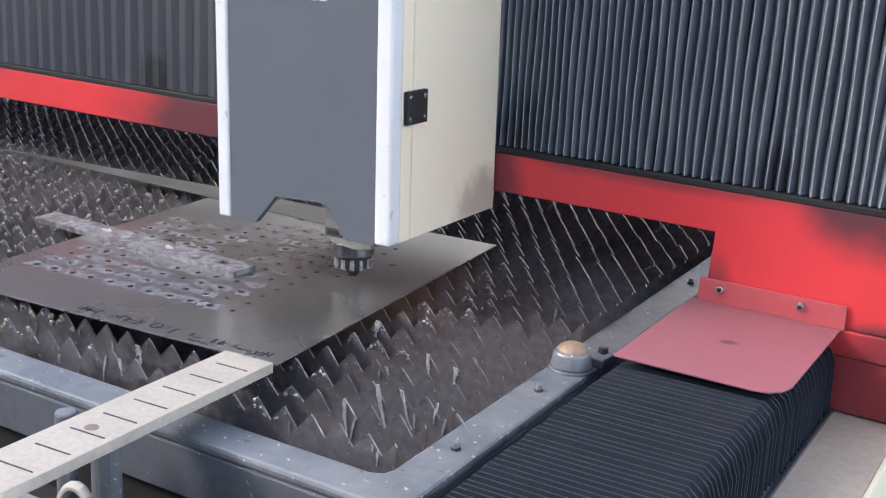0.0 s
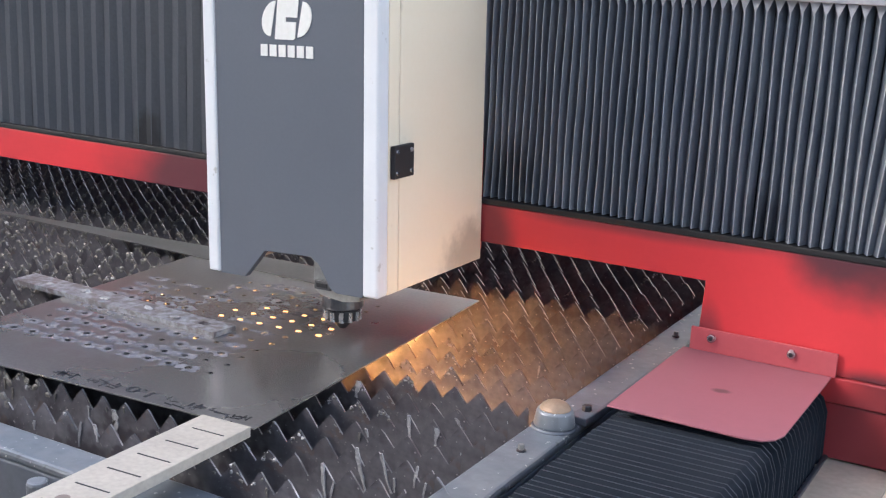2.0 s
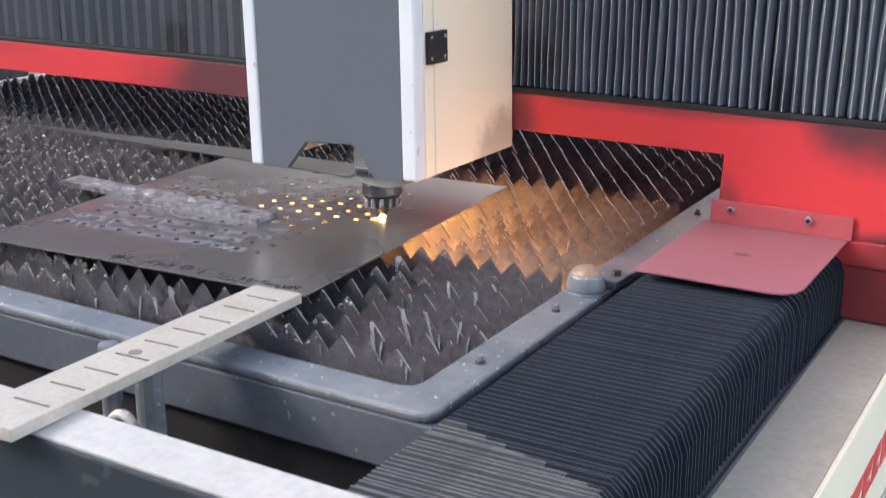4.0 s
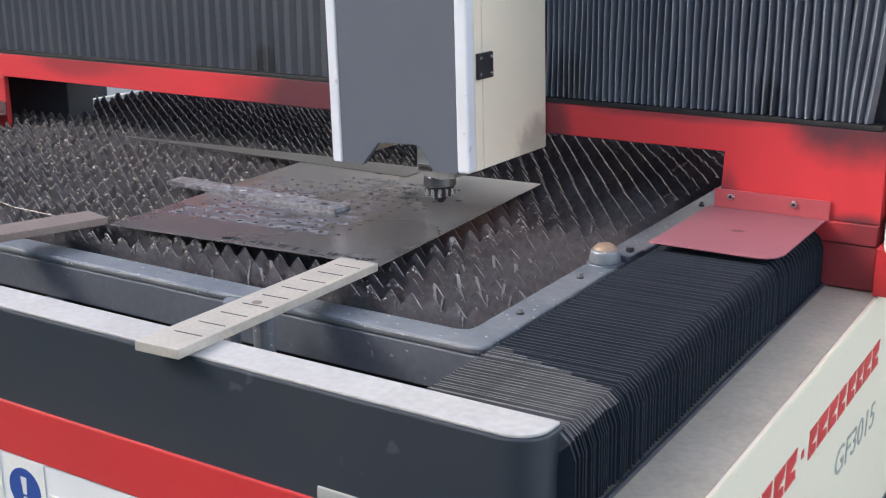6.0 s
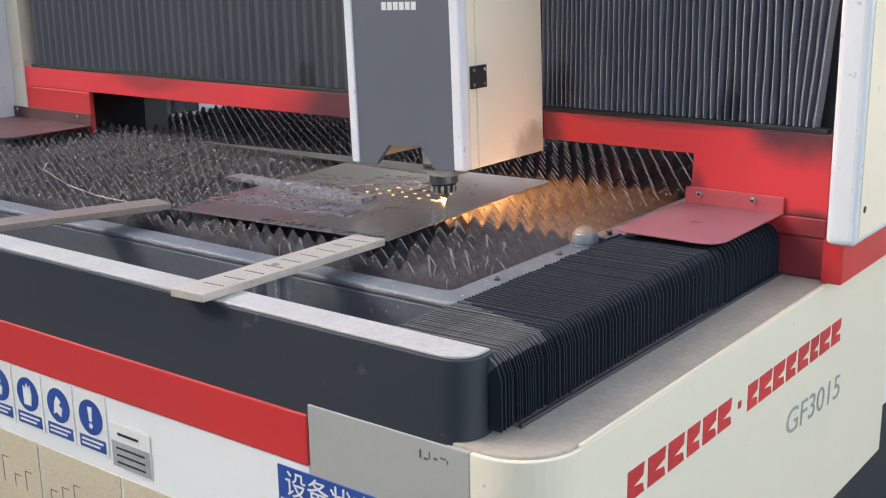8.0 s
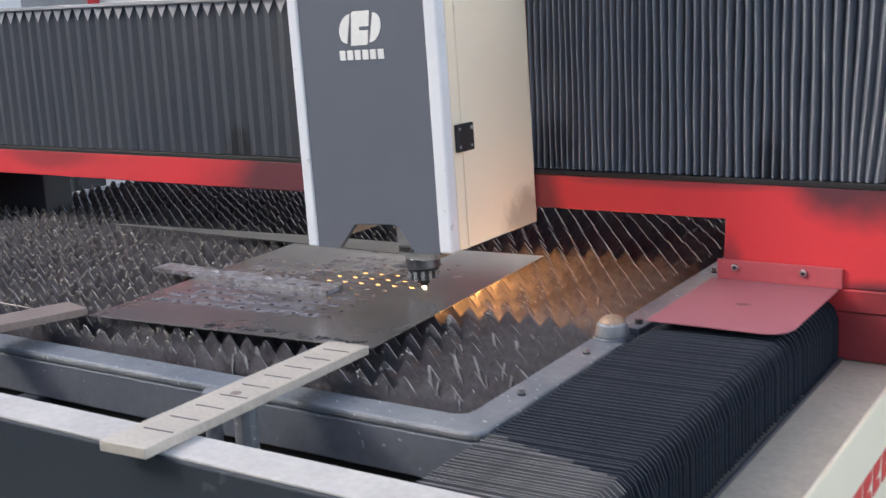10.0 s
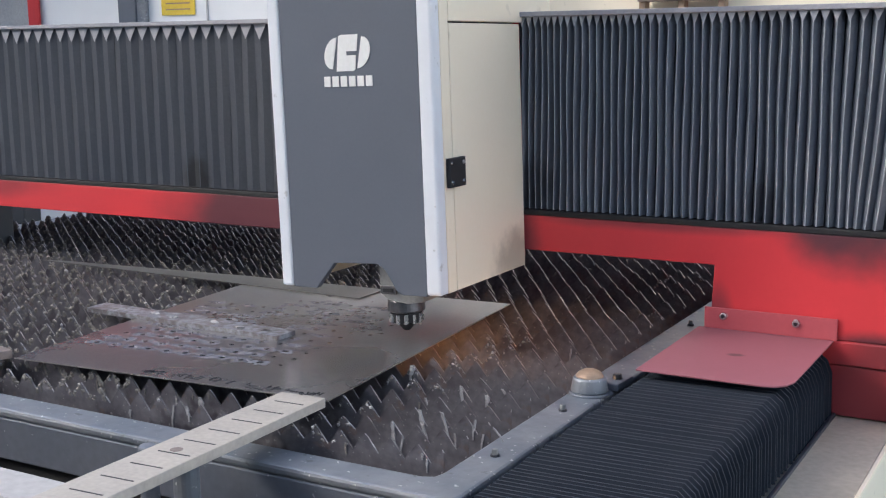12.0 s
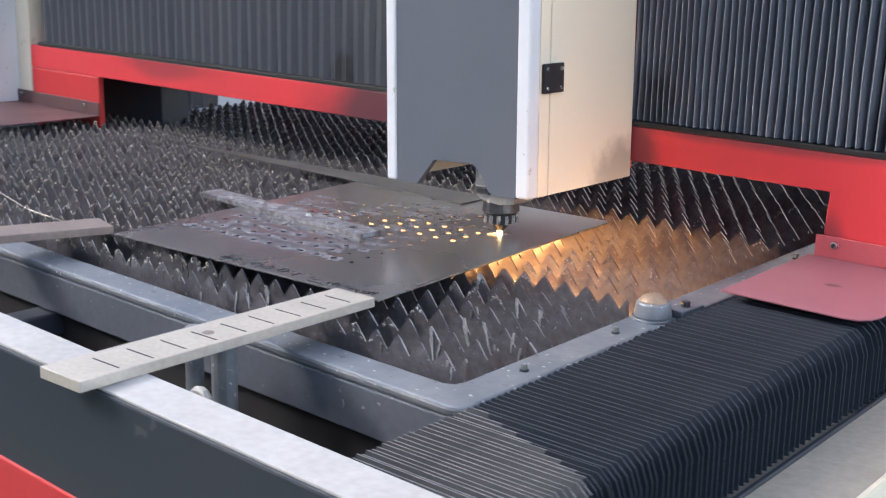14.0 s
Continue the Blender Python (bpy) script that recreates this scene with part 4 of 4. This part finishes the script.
def slat_mesh(seed, row):
    """A thin upright plate with a toothed upper edge; scorched teeth carry a crust of beads along both flanks."""
    r = random.Random(seed)
    verts, faces, kinds = [], [], []
    x0, x1, half = -1.632, -.0175, .0009
    top, tips = [], []
    shift = r.uniform(-.0012, .0012)
    n = int((TIP_X - x0) / TOOTH)
    for k in range(-n - 1, 8):
        xc = TIP_X + shift + TOOTH * k
        tip = TIP_Z - r.uniform(0, .0012) - (r.uniform(.001, .004) if r.random() < .22 else 0)
        e = TOOTH * r.uniform(.085, .125)
        drop = (tip - .8665) * e / TOOTH * 1.5
        top += [(xc - TOOTH * .5, .8665 + r.uniform(-.001, .001)), (xc - e, tip - drop), (xc + r.uniform(-.0006, .0006), tip), (xc + e, tip - drop)]
        tips.append((xc, tip))
    top = [p for p in top if x0 < p[0] < x1]
    top = [(x0, top[0][1])] + top + [(x1, top[-1][1] - .003)]
    for x, z in top:
        verts += [(x, -half, .755), (x, -half, z), (x, half, z), (x, half, .755)]
    for k in range(len(top) - 1):
        a, b = 4 * k, 4 * k + 4
        faces += [(a, b, b + 1, a + 1), (a + 1, b + 1, b + 2, a + 2), (a + 2, b + 2, b + 3, a + 3)]
        kinds += [0, 3, 0]

    def bead(x, y, z, size, kind):
        base = len(verts)
        sx, sz = r.uniform(.8, 1.5), r.uniform(.8, 1.3)
        for bx, by, bz in BEAD:
            j = size * r.uniform(.7, 1.3)
            verts.append((x + bx * j * sx, y + by * min(j, .0022) * .9, z + bz * j * sz))
        faces.extend(tuple(base + i for i in f) for f in BEAD_FACES)
        kinds.extend([kind] * len(BEAD_FACES))

    for xc, tip in tips:
        if not x0 < xc < x1:
            continue
        beside = -.215 < xc < -.12 and row < 10
        crusted = r.random() < (.92 if xc < -.45 else (.8 - .1 * ((xc + .2) / .03)) if beside else .10)
        if not crusted:
            if r.random() < .15:
                bead(xc, 0, tip - .001, r.uniform(.0008, .0016), 1)
            continue
        for k in range((10 if xc < -.45 else 15) if row < 24 else 5):
            t = r.uniform(-1, 1) * (.85 if xc < -.45 else .62)
            flank = tip - abs(t) * (tip - .8665)
            size = r.uniform(.0018, .0040) if xc < -.45 else r.uniform(.0008, .0021)
            bead(xc + t * TOOTH * .5, half * r.uniform(-1.2, .9), flank - r.uniform(.0, .0055), size, 2 if r.random() < (.03 if xc < -.45 else .35) else 1)
    me = bpy.data.meshes.new("slat")
    me.from_pydata(verts, [], faces)
    for m in (SLAT, SLAG_DARK, SLAG, SLAT_EDGE):
        me.materials.append(m)
    me.polygons.foreach_set("material_index", kinds)
    me.update()
    return me


for k in range(ROWS_OF_SLATS):
    s = new("slat", slat_mesh(100 + k, k))
    s.parent = bed
    s.location = (0, SLAT_Y + PITCH * k, 0)
rng = random.Random(31)


def flake(x, y, top, height, width, slant=0.0):
    """A thin drip with a ragged outline, on the face of a slat."""
    left, right = [], []
    drift = 0
    for k in range(9):
        t = k / 8
        drift += rng.uniform(-.14, .14) * width
        w = width * (.45 + .55 * math.sin(math.pi * (.25 + .7 * t)) ** 2) * rng.uniform(.6, 1.2) * (1 - .5 * t)
        if k == 8:
            w = width * .5
        left.append((x + slant * t + drift - w / 2, top - height * t))
        right.append((x + slant * t + drift + w / 2, top - height * t))
    return prism(left + right[::-1], "y", y - .0022, y - .0008)


# pale runs of slag frozen on the slats: row, x, upper end, length, width, slant
RUNS = [(1, -.104, .883, .035, .0052, .006), (2, -.101, .883, .045, .0059, .012), (2, -.074, .884, .036, .0042, .012), (2, -.034, .882, .022, .0036, -.004),
        (2, -.025, .868, .022, .0026, -.003), (2, -.013, .877, .013, .0031, .012), (4, -.102, .883, .022, .0057, .001), (4, -.070, .877, .018, .0056, .001),
        (3, -.122, .880, .008, .0033, .003), (5, -.195, .884, .019, .0085, .001), (5, -.076, .871, .009, .0047, .007), (1, -.092, .870, .025, .0026, -.004),
        (0, -.355, .877, .026, .0038, -.003), (1, -.360, .873, .027, .0092, .004), (0, -.338, .879, .017, .0050, .003), (9, -.073, .874, .015, .0029, .0)]
for row, x, top, height, width, slant in RUNS:
    part("slag_run", flake(x, SLAT_Y + PITCH * row, top, height, width, slant), SLAG, bed, "pale frozen run of slag")
for k in range(26):
    row = rng.choice((0, 0, 1, 1, 2, 3, 4, 5, 6))
    x = rng.choice((rng.uniform(-.14, -.03), rng.uniform(-.64, -.26), rng.uniform(-.64, -.26)))
    tooth = ((x - TIP_X) / TOOTH + .5) % 1
    top = .8665 + .017 * (1 - abs(2 * tooth - 1)) - rng.uniform(.001, .006)
    part("slag_run", flake(x, SLAT_Y + PITCH * row, top, rng.uniform(.005, .014), rng.uniform(.002, .004)), rng.choice((SLAG, SLAG_DARK, SLAG_DARK)), bed)


# ---- what moves ----
def motions():
    walk(gantry, [(t, pose(0, g, 0)) for t, g, h in AXES])
    lean = pose(-.34, 0, .946) @ pose(0, 0, 0, 0, -1.66, 0) @ pose(.34, 0, -.946)
    walk(head, [(t, pose(h - .004, g, 0) @ lean) for t, g, h in AXES])
    for k, p in enumerate(pleats):
        walk(p, [(t, pose(0, pleat_place(k, g), -.0004 * max(0, k - 62), 0, 0, PLEAT_TURN[k])) for t, g, h in AXES])
    ts, gs, hs = zip(*AXES)
    # how far the sparks have dropped into the tray: 0 while the beam cuts, 1 when it is off
    fall = [(0, 1), (.25, 1), (.4, 0), (1.2, 0), (1.35, 1), (1.65, 1), (1.8, .02), (2.0, .05), (2.2, .06), (2.4, .16), (2.6, .16), (2.8, 0), (4.1, 0), (4.25, .06), (4.4, .9), (4.6, .9), (4.75, 0), (5.7, 0), (5.85, 1), (6.35, 1), (6.45, 0),
            (7.05, 0), (7.2, .05), (7.35, .9), (7.6, .9), (7.75, 0), (8.7, 0), (8.85, .9), (9.05, .9), (9.2, 0), (9.35, 0), (9.5, .20), (9.65, .08), (9.85, .05), (10.1, .02), (10.25, 0), (11.85, 0), (11.95, .30), (12.05, .30), (12.2, .02), (12.4, 0), (12.5, 0),
            (12.6, .9), (12.75, .9), (12.9, 0), (13.35, 0), (13.45, 1), (13.58, 1), (13.68, 0), (14, 0)]
    rows = []
    for t, f in [(t, 0 if 9.2 < t < 10 else f) for t, f in fall]:
        g, h = np.interp(t, ts, gs), np.interp(t, ts, hs)
        rows.append((t, pose(NX + h - .003, NY + g, .8873 - .22 * f)))
    walk(plume, rows)
    walk(embers, [(t, pose(0, 0, -.24 * f)) for t, f in fall])
    walk(glints, [(t, pose(0, 0, -.06 if f > .25 else 0)) for t, f in fall])
    flights = [(0, 1), (2.8, 1), (2.9, 0), (3.1, 0), (3.2, 1), (9.1, 1), (9.2, 0), (9.35, 0), (9.45, 1), (10.15, 1), (10.25, .0), (10.35, 0), (10.45, 1), (14, 1)]
    walk(spray, [(t, pose(NX + np.interp(t, ts, hs), NY + np.interp(t, ts, gs), .889 - .22 * f)) for t, f in flights])


motions()
